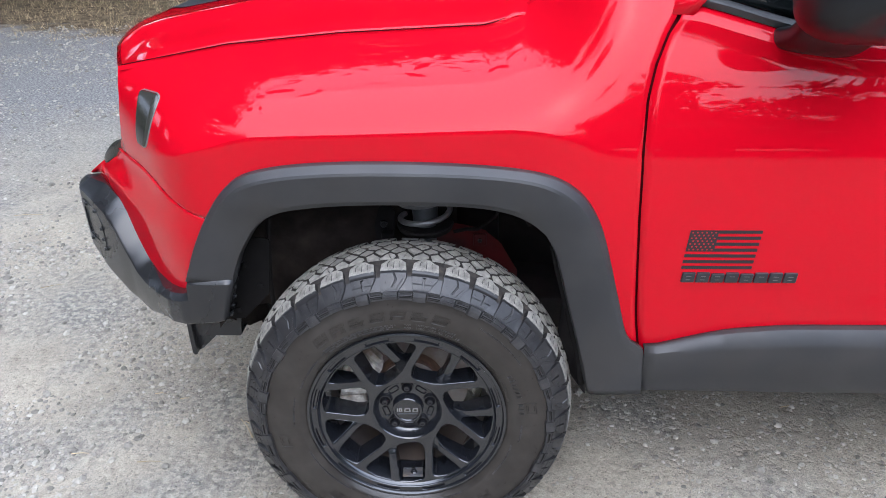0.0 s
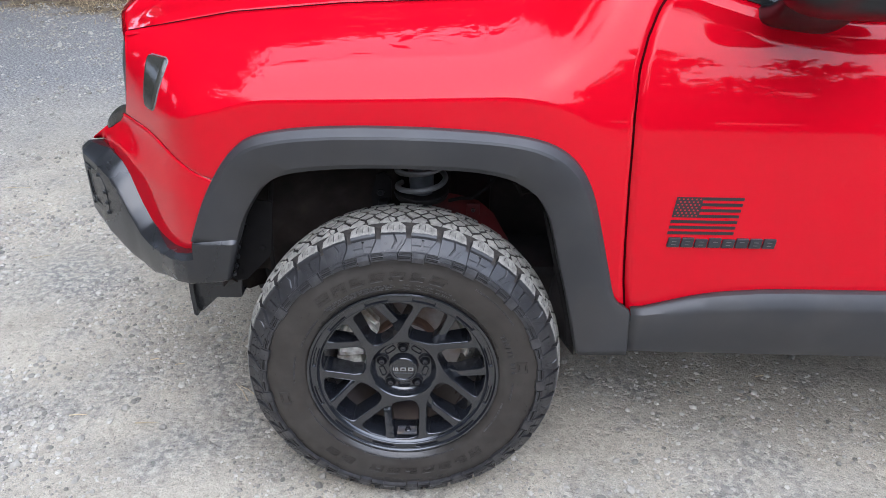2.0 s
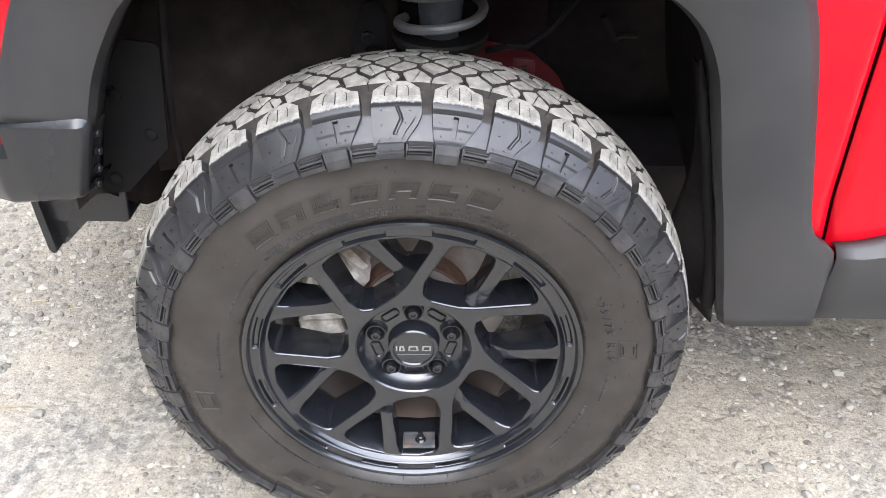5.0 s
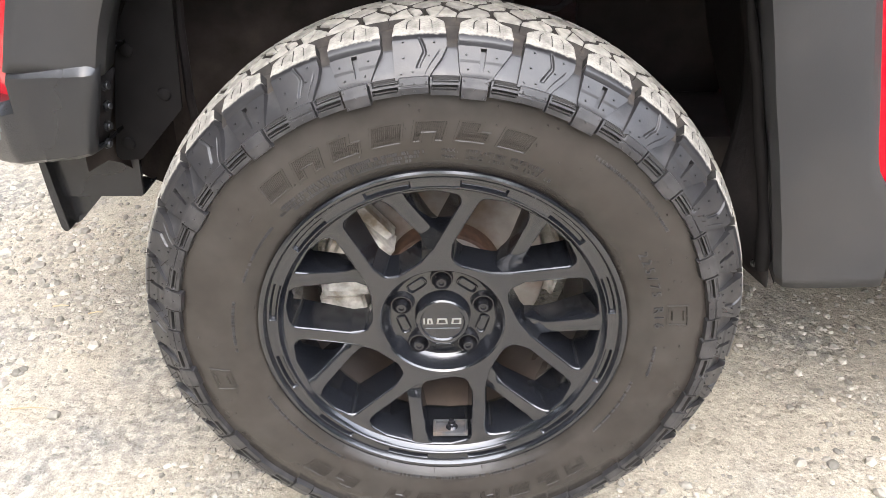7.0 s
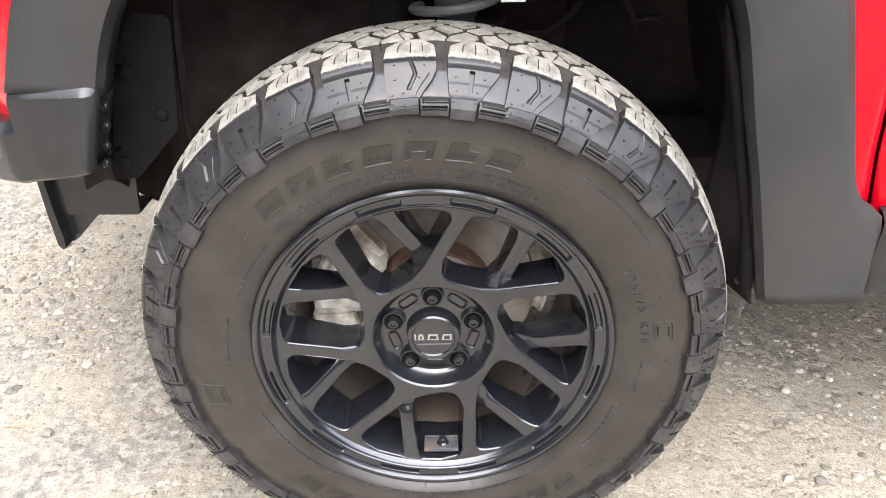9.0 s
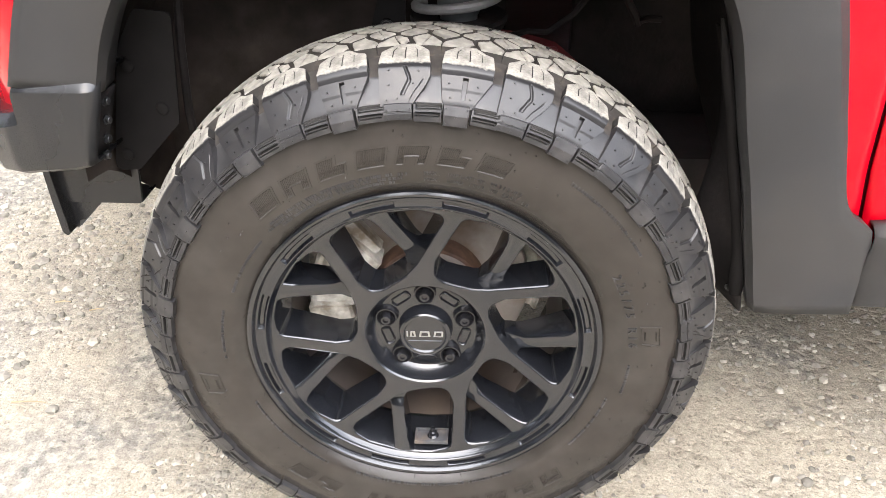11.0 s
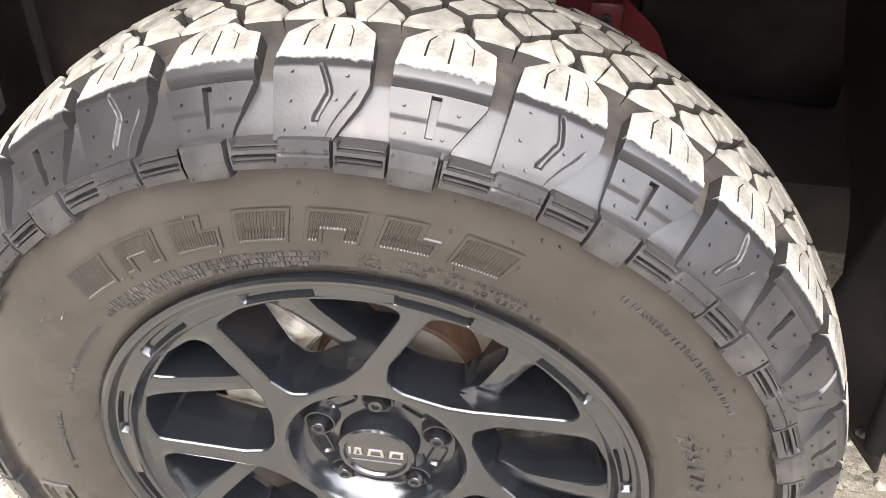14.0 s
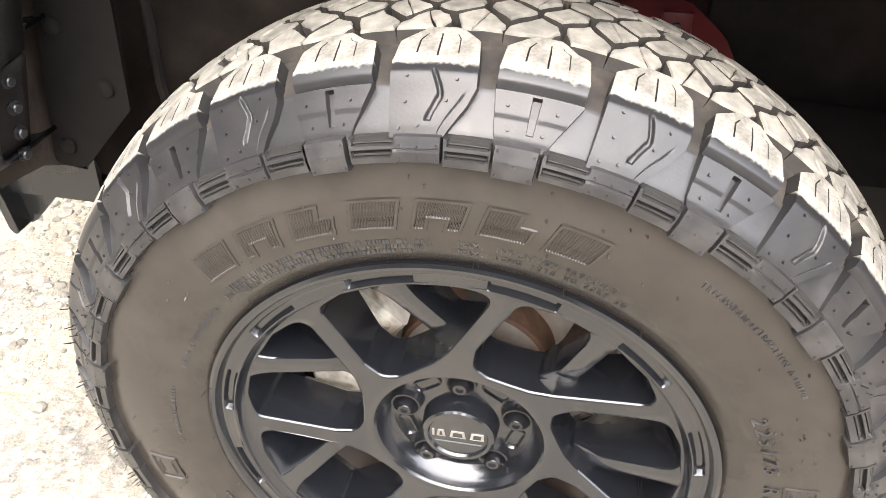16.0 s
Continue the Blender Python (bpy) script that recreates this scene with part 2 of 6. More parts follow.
def spline(pts, n):
    """n + 1 points along a smooth curve through pts, evenly in length."""
    p = np.array(pts, float)
    q = np.vstack([2 * p[0] - p[1], p, 2 * p[-1] - p[-2]])
    fine = []
    for i in range(1, len(q) - 2):
        for t in np.linspace(0, 1, 24, endpoint=False):
            a, b, c, d = q[i - 1], q[i], q[i + 1], q[i + 2]
            fine.append(0.5 * (2 * b + (c - a) * t + (2 * a - 5 * b + 4 * c - d) * t * t + (3 * b - a - 3 * c + d) * t ** 3))
    fine.append(q[-2])
    fine = np.array(fine)
    s = np.r_[0, np.cumsum(np.linalg.norm(np.diff(fine, axis=0), axis=1))]
    u = np.linspace(0, s[-1], n + 1)
    return np.stack([np.interp(u, s, fine[:, k]) for k in range(p.shape[1])], 1)


def lerp(x, xs, ys):
    return float(np.interp(x, xs, ys))


def smooth_lerp(x, xs, ys):
    """A rounded curve through the stations: linear between them, averaged over a short stretch."""
    w = 0.035
    return sum(lerp(x + d * w, xs, ys) for d in (-1, -0.66, -0.33, 0, 0.33, 0.66, 1)) / 7


def thicken(ob, t):
    mod = ob.modifiers.new("thickness", 'SOLIDIFY')
    mod.thickness, mod.offset = t, -1
    return ob


# ---- ground ----
def ground_material():
    m = bpy.data.materials.new("packed_gravel")
    m.use_nodes = True
    n, l = m.node_tree.nodes, m.node_tree.links
    b = n["Principled BSDF"]
    b.inputs["Roughness"].default_value = 0.95
    b.inputs["Specular IOR Level"].default_value = 0.2
    tc = n.new("ShaderNodeTexCoord")

    def tex(scale, detail=5.0, rough=0.55):
        t = n.new("ShaderNodeTexNoise")
        t.inputs["Scale"].default_value, t.inputs["Detail"].default_value, t.inputs["Roughness"].default_value = scale, detail, rough
        l.new(tc.outputs["Object"], t.inputs["Vector"])
        return t.outputs[0]

    def ramp(value, lo, hi, a=0.0, z=1.0):
        r = n.new("ShaderNodeMapRange")
        for key, v in (("From Min", lo), ("From Max", hi), ("To Min", a), ("To Max", z)):
            r.inputs[key].default_value = v
        l.new(value, r.inputs["Value"])
        return r.outputs[0]

    def mix(fac, a, z, blend='MIX'):
        x = n.new("ShaderNodeMix")
        x.data_type, x.blend_type = 'RGBA', blend
        for sock, v in ((x.inputs[0], fac), (x.inputs[6], a), (x.inputs[7], z)):
            if hasattr(v, "links"):
                l.new(v, sock)
            else:
                sock.default_value = v if isinstance(v, float) else (*v, 1)
        return x.outputs[2]

    def math_node(op, a, z):
        x = n.new("ShaderNodeMath")
        x.operation = op
        for sock, v in zip(x.inputs, (a, z)):
            if hasattr(v, "links"):
                l.new(v, sock)
            else:
                sock.default_value = v
        return x.outputs[0]

    dirt = mix(ramp(tex(3.0), 0.35, 0.65), (0.428, 0.382, 0.303), (0.340, 0.303, 0.242))
    gravel = mix(ramp(tex(45.0, 2.0), 0.42, 0.6), (0.215, 0.204, 0.182), (0.395, 0.362, 0.300))
    out = mix(ramp(tex(1.7, 8.0, 0.68), 0.47, 0.62), dirt, gravel)
    sep = n.new("ShaderNodeSeparateXYZ")
    l.new(tc.outputs["Object"], sep.inputs[0])
    # darker blue-grey gravel towards the far verge, then dry grass litter
    far = ramp(math_node('ADD', math_node('SUBTRACT', sep.outputs["Y"], math_node('MULTIPLY', sep.outputs["X"], 0.15)), math_node('MULTIPLY', tex(0.9), 2.5)), 3.4, 5.6)
    out = mix(far, out, mix(ramp(tex(60.0, 3.0), 0.4, 0.62), (0.142, 0.140, 0.138), (0.35, 0.340, 0.318)))
    verge = ramp(math_node('ADD', math_node('ADD', sep.outputs["Y"], math_node('MULTIPLY', sep.outputs["X"], 0.40)), math_node('MULTIPLY', tex(2.2), 1.6)), 5.6, 6.1)
    litter = mix(ramp(tex(9.0, 8.0), 0.38, 0.62), (0.085, 0.06, 0.036), (0.24, 0.185, 0.115))
    out = mix(verge, out, litter)
    v = n.new("ShaderNodeTexVoronoi")
    v.inputs["Scale"].default_value = 70.0
    l.new(tc.outputs["Object"], v.inputs["Vector"])
    chips = ramp(tex(16.0, 3.0), 0.5, 0.62)
    out = mix(1.0, out, ramp(v.outputs["Color"], 0, 1, 0.86, 1.12), 'MULTIPLY')
    out = mix(1.0, out, ramp(tex(230.0, 4.0), 0.3, 0.7, 0.78, 1.20), 'MULTIPLY')
    out = mix(1.0, out, ramp(tex(110.0, 3.0, 0.6), 0.60, 0.68, 1.0, 0.60), 'MULTIPLY')
    out = mix(1.0, out, ramp(tex(520.0, 2.0), 0.3, 0.7, 0.80, 1.17), 'MULTIPLY')
    out = mix(1.0, out, ramp(tex(27.0, 5.0, 0.62), 0.58, 0.68, 1.0, 0.76), 'MULTIPLY')
    l.new(out, b.inputs["Base Color"])
    h = math_node('ADD', math_node('MULTIPLY', math_node('MULTIPLY', v.outputs["Distance"], chips), -0.9), math_node('MULTIPLY', tex(110.0, 5.0, 0.7), 0.9))
    h = math_node('ADD', h, math_node('MULTIPLY', tex(18.0, 4.0), 0.6))
    bp = n.new("ShaderNodeBump")
    bp.inputs["Strength"].default_value, bp.inputs["Distance"].default_value = 1.0, 0.0055
    l.new(h, bp.inputs["Height"])
    l.new(bp.outputs[0], b.inputs["Normal"])
    return m


GROUND = ground_material()
STONE = material("gravel_stone", (0.31, 0.287, 0.243), 0.9, vary=0.25, grain=50.0, island=0.45)
DRY = material("dry_grass_straw", (0.40, 0.31, 0.18), 0.85, vary=0.2, grain=30.0, island=0.4)
LEAF = material("tree_leaves", (0.045, 0.075, 0.025), 0.6, vary=0.3, grain=4.0, island=0.4)
BARK = material("tree_bark", (0.10, 0.075, 0.055), 0.9, vary=0.3, grain=10.0, bump=0.01, bump_scale=12.0)


def uneven(x, y):
    """Height of the ground: gentle unevenness close by, flat under the wheels, flat far off."""
    k = max(0.0, 1 - math.hypot(x, y) / 7.0)
    return k * 0.022 * (noise.noise((x * 2.1, y * 2.1, 3.0)) * 0.6 + noise.noise((x * 6.0, y * 6.0, 7.0)) * 0.3) * min(1.0, math.hypot(x, y - 0.07) / 0.35)


def build_ground():
    bm = bmesh.new()
    n = 150
    # one sheet: fine in the middle, stretched out to the horizon
    def q(t):
        s = 2 * t - 1
        return 4.0 * s + math.copysign(abs(s) ** 9 * 900.0, s)
    grid(bm, lambda u, v: (q(u), q(v) + 0.8, uneven(q(u), q(v) + 0.8)), n, n, ref=(0, 0, 1))
    tagged(part("ground", bm, GROUND), "pale grey packed dirt and gravel ground with dry grass verge", "ground", kind="structure")


build_ground()

# ---- the car: one thing ----
car = tagged(new("car"), "glossy red lifted small SUV with black flares and steel bumper", "car")
MID = 0.895   # the car's middle line in y
REAR = 2.57   # the rear axle


def plan(x):
    return smooth_lerp(x, [-0.90, -0.80, -0.72, -0.65, -0.585, -0.53, -0.46, -0.40, -0.30, 0.0, 2.2, 3.0, 3.3],
                       [0.62, 0.45, 0.33, 0.24, 0.166, 0.10, 0.038, 0.017, 0.006, 0.0, 0.0, 0.03, 0.12])


def crease(x):
    return smooth_lerp(x, [-0.7, -0.55, -0.42, -0.30, 0.25, 0.36, 0.48, 4.0], [0.93, 0.955, 0.985, 1.025, 1.040, 1.02, 0.95, 0.95])


def seam(x):
    """y and z of the fender's upper edge."""
    xs = [-0.75, -0.66, -0.39, -0.14, 0.18, 0.23, 0.265, 0.32, 0.42, 0.55]
    return lerp(x, xs, [0.30, 0.268, 0.27, 0.27, 0.27, 0.28, 0.325, 0.36, 0.33, 0.27]), lerp(x, xs, [1.085, 1.106, 1.153, 1.174, 1.187, 1.200, 1.222, 1.255, 1.30, 1.34])


def door_y(z):
    return lerp(z, [0.40, 0.55, 0.70, 0.85, 0.95, 1.02, 1.10, 1.16, 1.20, 1.25, 1.30, 1.36], [0.030, 0.012, 0.004, 0.0, 0.003, 0.011, 0.031, 0.051, 0.069, 0.095, 0.128, 0.20])


def soft_door_y(z):
    return sum(door_y(z + d) for d in (-0.04, -0.03, -0.02, -0.01, 0, 0.01, 0.02, 0.03, 0.04)) / 9


def body(x, t, low):
    """A point of the fender: t in 0..1 runs from the height low up to the seam; the upper part is the rolled shoulder."""
    zc, (ys, zs), y0 = crease(x), seam(x), plan(x)
    k = min(1.0, max(0.0, (x - 0.26) / 0.20))
    k = k * k * (3 - 2 * k)
    if t < 0.45:
        z = low + (zc - low) * t / 0.45
        return Vector((x, y0 * (1 - k) + k * soft_door_y(z), z))
    q = (t - 0.45) / 0.55
    f0, f1 = radians(smooth_lerp(x, [-0.62, -0.42, -0.25, 0.20, 0.34, 0.42], [2, 14, 24, 24, 12, 2])), radians(60)
    f = f0 + (f1 - f0) * q
    y = y0 + (ys - y0) * (math.cos(f0) - math.cos(f)) / (math.cos(f0) - math.cos(f1))
    z = zc + (zs - zc) * (math.sin(f) - math.sin(f0)) / (math.sin(f1) - math.sin(f0))
    return Vector((x, y * (1 - k) + k * soft_door_y(z), z))


OUTER = [(-0.470, 0.700), (-0.433, 0.790), (-0.393, 0.862), (-0.352, 0.915), (-0.300, 0.952), (-0.200, 0.972), (-0.05, 0.979), (0.12, 0.975), (0.25, 0.963),
         (0.325, 0.943), (0.375, 0.907), (0.408, 0.855), (0.430, 0.790), (0.460, 0.675), (0.487, 0.580), (0.5235, 0.546), (0.5270, 0.480), (0.5285, 0.430)]
FOLD = [(-0.453, 0.700), (-0.412, 0.785), (-0.372, 0.850), (-0.337, 0.893), (-0.290, 0.925), (-0.200, 0.943), (-0.05, 0.951), (0.12, 0.949), (0.24, 0.940),
        (0.305, 0.922), (0.352, 0.888), (0.385, 0.839), (0.412, 0.765), (0.445, 0.655), (0.475, 0.563), (0.507, 0.525), (0.516, 0.475), (0.520, 0.430)]
INNER = [(-0.365, 0.690), (-0.343, 0.750), (-0.318, 0.795), (-0.287, 0.836), (-0.240, 0.865), (-0.170, 0.879), (-0.05, 0.887), (0.10, 0.886), (0.19, 0.878),
         (0.250, 0.860), (0.295, 0.827), (0.320, 0.785), (0.335, 0.735), (0.352, 0.665), (0.372, 0.590), (0.388, 0.520), (0.400, 0.465), (0.410, 0.425)]


FOLD = [(o[0] + 0.62 * (f[0] - o[0]), o[1] + 0.62 * (f[1] - o[1])) for o, f in zip(OUTER, FOLD)]   # the fold runs close to the outer edge


def arch_z(x):
    xs, zs = zip(*[p for p in OUTER if p[0] < 0.44])
    return lerp(x, xs, zs)


def gap_x(z):
    return lerp(z, [0.42, 0.46, 0.55, 0.62, 0.72, 0.86, 1.00, 1.09, 1.15, 1.20, 1.25, 1.30, 1.40],
                [0.527, 0.525, 0.514, 0.503, 0.495, 0.487, 0.483, 0.486, 0.499, 0.519, 0.550, 0.590, 0.670])


SEAM_LOW = ([-0.80, -0.744, -0.665, -0.569, -0.51, -0.467, -0.41, -0.38], [0.885, 0.893, 0.907, 0.907, 0.884, 0.864, 0.846, 0.842])
EDGE = ([0.85, 0.893, 0.925, 0.960, 1.025, 1.084, 1.105, 1.16], [-0.735, -0.705, -0.688, -0.671, -0.650, -0.645, -0.642, -0.636])


def build_fender(side):
    bm = bmesh.new()

    def low(x):
        if x < -0.40:
            return smooth_lerp(x, *SEAM_LOW)
        if x < 0.392:
            return max(arch_z(x) - 0.03, 0.83) if x > -0.36 else lerp(x, [-0.40, -0.36], [0.845, 0.86])
        return 0.546

    def at(u, v):
        x = -0.74 + (0.50 + 0.74) * u
        p = body(x, v, low(x))
        e, g = lerp(p.z, *EDGE), gap_x(p.z) - 0.0025
        if u > 0.88:
            # the last columns spread out to the door gap
            k = (u - 0.88) / 0.12
            x = 0.3512 + (gap_x(p.z) - 0.0025 - 0.3512) * k
            p = body(x, v, low(x))
            x = 0.3512 + (gap_x(p.z) - 0.0025 - 0.3512) * k
            p = body(x, v, low(x))
        if p.x < e:
            p = body(e, v, low(e))
            p.x = e
        return p
    grid(bm, at, 100, 44, ref=(0, -1, 0.5))
    if side:
        bmesh.ops.scale(bm, vec=(1, -1, 1), verts=bm.verts)
        bmesh.ops.translate(bm, vec=(0, 2 * MID, 0), verts=bm.verts)
        bmesh.ops.reverse_faces(bm, faces=bm.faces)
    return thicken(part("front_fender", bm, RED, car, "glossy red front fender" if not side else "", angle=18), 0.002)


fender = build_fender(0)
fender_far = build_fender(1)


def hood_point(u, v):
    """u from front to rear, v from the near edge to the far one."""
    y = 0.27 + (2 * MID - 0.54) * v
    w = 1 - abs(2 * v - 1)
    xf = -0.632 - 0.16 * min(1.0, (w / 0.55)) ** 0.7
    xr = 0.262 + 0.10 * w ** 0.6
    x = xf + (xr - xf) * u
    ys, zs = seam(max(-0.66, min(x, 0.24)))
    bulge = 0.055 * min(1.0, w / 0.5) ** 0.8 + 0.014 * math.exp(-((w - 0.35) / 0.09) ** 2)
    roll = max(0.0, 1 - u / 0.13)
    k = min(1.0, w / 0.06)
    if w < 0.02:
        y += 0.004
    return Vector((x, y, zs + bulge * k ** 0.5 + 0.004 * k - 0.058 * roll ** 2.2 * (0.25 + 0.75 * k)))


bm = bmesh.new()
grid(bm, hood_point, 60, 80, ref=(0, 0, 1))
hood = thicken(part("hood", bm, RED, car, "glossy red hood with a matte black centre decal"), 0.003)
bm = bmesh.new()


def decal_point(u, v):
    w = abs(2 * v - 1)
    p = hood_point(0.03 + 0.11 * w * w + (0.80 - 0.11 * w * w) * u, 0.332 + 0.336 * v)
    return p + Vector((0, 0, 0.0015))


grid(bm, decal_point, 40, 40, ref=(0, 0, 1))
part("hood_decal", bm, DECAL, hood, "matte black vinyl decal")

# dark channel below the shut line, so that the seam reads as a gap
bm = bmesh.new()
grid(bm, lambda u, v: Vector((-0.64 + 0.90 * u, seam(-0.64 + 0.90 * u)[0] - 0.012 + 0.05 * v, seam(-0.64 + 0.90 * u)[1] - 0.009 - 0.01 * v)), 30, 1, ref=(0, 0, 1))
part("seam_channel", bm, GAPMAT, car)


# strip along the hood's shut line, dark in place of the gap's shade
bm = bmesh.new()
tube(bm, [(x, seam(x)[0] + 0.001, seam(x)[1] + 0.0012) for x in np.linspace(-0.638, 0.262, 60)], 0.0014, 6)
part("shut_line", bm, GAPMAT, car)


# ---- red bumper skin between the seam and the steel bumper ----
COVER_LOW = ([-0.95, -0.86, -0.80, -0.752, -0.715, -0.68, -0.645, -0.60, -0.55, -0.50, -0.47, -0.44, -0.38],
             [0.650, 0.752, 0.772, 0.762, 0.735, 0.690, 0.650, 0.636, 0.634, 0.652, 0.690, 0.690, 0.690])


def cover_plan(x):
    return smooth_lerp(x, [-0.95, -0.90, -0.84, -0.78, -0.70, -0.60, -0.50, -0.44, -0.38, -0.30], [0.75, 0.55, 0.43, 0.345, 0.258, 0.155, 0.060, 0.025, 0.012, 0.006])


def cover_point(u, v):
    x = -0.93 + (lerp(v, [0, 1], [-0.402, -0.455]) + 0.93) * u
    zt = smooth_lerp(x, [-0.95, -0.90, -0.858, -0.81, -0.78, *SEAM_LOW[0][1:]], [0.700, 0.765, 0.803, 0.836, 0.856, *SEAM_LOW[1][1:]]) - 0.0025
    zb = min(lerp(x, *COVER_LOW) - 0.012, zt - 0.02)
    z = zt + (zb - zt) * v
    k = min(1.0, v * 2.2)
    k = k * k * (3 - 2 * k)
    yt = plan(x) if x > -0.74 else lerp(x, [-0.95, -0.90, -0.858, -0.81, -0.78, -0.74], [0.80, 0.52, 0.420, 0.400, 0.388, plan(-0.74)])
    return Vector((x, yt * (1 - k) + cover_plan(x) * k, z))


bm = bmesh.new()
grid(bm, cover_point, 60, 24, ref=(-0.4, -1, 0))
cover = thicken(part("bumper_cover", bm, RED, car, "red painted bumper cover"), 0.003)
bm = bmesh.new()
grid(bm, lambda u, v: (lambda p: Vector((p.x, 2 * MID - p.y, p.z)))(cover_point(u, v)), 40, 12, ref=(-0.4, 1, 0))
part("bumper_cover", bm, RED, car)

# ---- wheel arch flare ----
def build_flare(side):
    n = 90
    o, fl, i = spline(OUTER, n), spline(FOLD, n), spline(INNER, n)
    bm = bmesh.new()

    def at(u, v):
        k = int(round(u * n))
        a, b, c = Vector((o[k][0], 0, o[k][1])), Vector((fl[k][0], 0, fl[k][1])), Vector((i[k][0], 0, i[k][1]))
        foot = plan(max(a.x, -0.39))
        proud = lerp(u, [0, 0.08, 0.2, 0.62, 0.8, 0.93, 1], [0.010, 0.017, 0.030, 0.030, 0.018, 0.010, 0.008])
        inw = lerp(u, [0, 0.1, 0.3, 0.7, 1], [0.0, 0.010, 0.014, 0.012, 0.004])
        j = int(round(v * 9))
        steps = [(a, plan(a.x) + 0.006), (a, foot - 0.004), (a.lerp(b, 0.12), foot - 0.30 * proud - 0.004), (a.lerp(b, 0.85), foot - 0.92 * proud), (b.lerp(c, 0.04), foot - proud),
                 (b.lerp(c, 0.35), foot - proud * 0.96), (b.lerp(c, 0.80), foot - proud * 0.75), (b.lerp(c, 0.95), foot - proud * 0.55 + 0.002), (c, foot + 0.010),
                 (c + (c - b).normalized() * -0.004, foot + 0.045)]
        p, y = steps[j]
        return Vector((p.x, y, p.z))
    grid(bm, at, n, 9, ref=(0, -1, 0))
    if side:
        for vv in bm.verts:
            vv.co.y = 2 * MID - vv.co.y
        bmesh.ops.reverse_faces(bm, faces=bm.faces)
    return thicken(part("wheel_flare", bm, PLASTIC, car, "grained dark grey plastic wheel arch flare", angle=22), 0.003)


flare = build_flare(0)
build_flare(1)


# ---- front door ----
def belt(x):
    """Height of the window's lower edge."""
    return lerp(x, [0.50, 0.58, 0.74, 0.90, 1.3, 3.2], [1.262, 1.250, 1.203, 1.185, 1.18, 1.20])


def door_point(x0, x1, zlow):
    def foot(x):
        # room for the rear wheel
        return max(zlow, 0.371 + math.sqrt(max(0.0, 0.47 ** 2 - (x - REAR) ** 2))) if x0 > 2 else zlow

    def fn(u, v):
        x = x0 + (x1 - x0) * u
        for _ in range(3):
            z = foot(x) + (belt(x) - foot(x)) * v
            xa = gap_x(z) + 0.0025 if x0 < 0.6 else x0
            x = xa + (x1 - xa) * u
        z = foot(x) + (belt(x) - foot(x)) * v
        y = soft_door_y(z) + (plan(x) if x > 2.0 else 0)
        # slight fold below the belt
        return Vector((x, y - 0.010 * math.exp(-((z - (belt(x) - 0.030)) / 0.012) ** 2), z))
    return fn


def panel(name, fn, nu, nv, label="", mat=RED):
    first = None
    for side in (0, 1):
        bm = bmesh.new()
        grid(bm, fn if not side else (lambda u, v: (lambda p: Vector((p.x, 2 * MID - p.y, p.z)))(fn(u, v))), nu, nv, ref=(0, -1 if not side else 1, 0.2))
        ob = thicken(part(name, bm, mat, car, label if not side else ""), 0.003)
        first = first or ob
    return first


door = panel("front_door", door_point(0.49, 1.48, 0.44), 50, 60, "glossy red front door with black lower cladding")
panel("rear_door", door_point(1.486, 2.15, 0.44), 20, 30)
panel("rear_quarter", door_point(2.156, 3.25, 0.55), 24, 30)

# dark gap behind the door's front edge
bm = bmesh.new()
grid(bm, lambda u, v: Vector((gap_x(0.44 + 0.86 * u) - 0.010 + 0.02 * v, soft_door_y(0.44 + 0.86 * u) + 0.009, 0.44 + 0.86 * u)), 40, 2, ref=(0, -1, 0))
part("door_gap", bm, GAPMAT, car)

CLAD_X = [0.529, 0.55, 0.60, 0.655, 0.711, 0.826, 1.02, 2.2]
CLAD_T = [0.553, 0.554, 0.569, 0.586, 0.598, 0.608, 0.609, 0.61]


def clad_point(u, v):
    x = 0.529 + 1.62 * u
    zt = smooth_lerp(x, CLAD_X, CLAD_T) if x > 0.56 else lerp(x, CLAD_X, CLAD_T)
    j = int(round(v * 7))
    fold = lerp(x, [0.529, 0.6, 0.72, 2.2], [0.010, 0.016, 0.028, 0.034])
    pr = lerp(x, [0.529, 0.6, 0.75, 2.2], [0.010, 0.016, 0.024, 0.026])
    y, z = [(0.012, zt), (0.002, zt), (-0.3 * pr, zt - 0.003), (-pr, zt - fold), (-pr - 0.001, zt - fold - 0.012), (-0.55 * pr, 0.47), (0.004, 0.434), (0.06, 0.425)][j]
    return Vector((x - (0.004 if x < 0.535 else 0), y, z))


panel("sill_cladding", clad_point, 60, 7, "grained dark grey plastic sill cladding", PLASTIC)


# ---- steel front bumper ----
def bumper_plan(x):
    return lerp(x, [-0.93, -0.90, -0.86, -0.80, -0.68, -0.575, -0.530, -0.49, -0.45, -0.36], [0.55, 0.43, 0.350, 0.288, 0.184, 0.082, 0.034, 0.010, 0.003, 0.0])


BT = ([-0.93, -0.905, -0.885, -0.86, -0.80, -0.752, -0.725, -0.687, -0.655, -0.62, -0.576, -0.50, -0.47, -0.468, -0.36], [0.690, 0.760, 0.783, 0.787, 0.780, 0.760, 0.735, 0.680, 0.645, 0.633, 0.634, 0.652, 0.660, 0.700, 0.703])
BB = ([-0.93, -0.86, -0.80, -0.72, -0.63, -0.553, -0.46, -0.36], [0.610, 0.605, 0.575, 0.545, 0.540, 0.570, 0.588, 0.600])


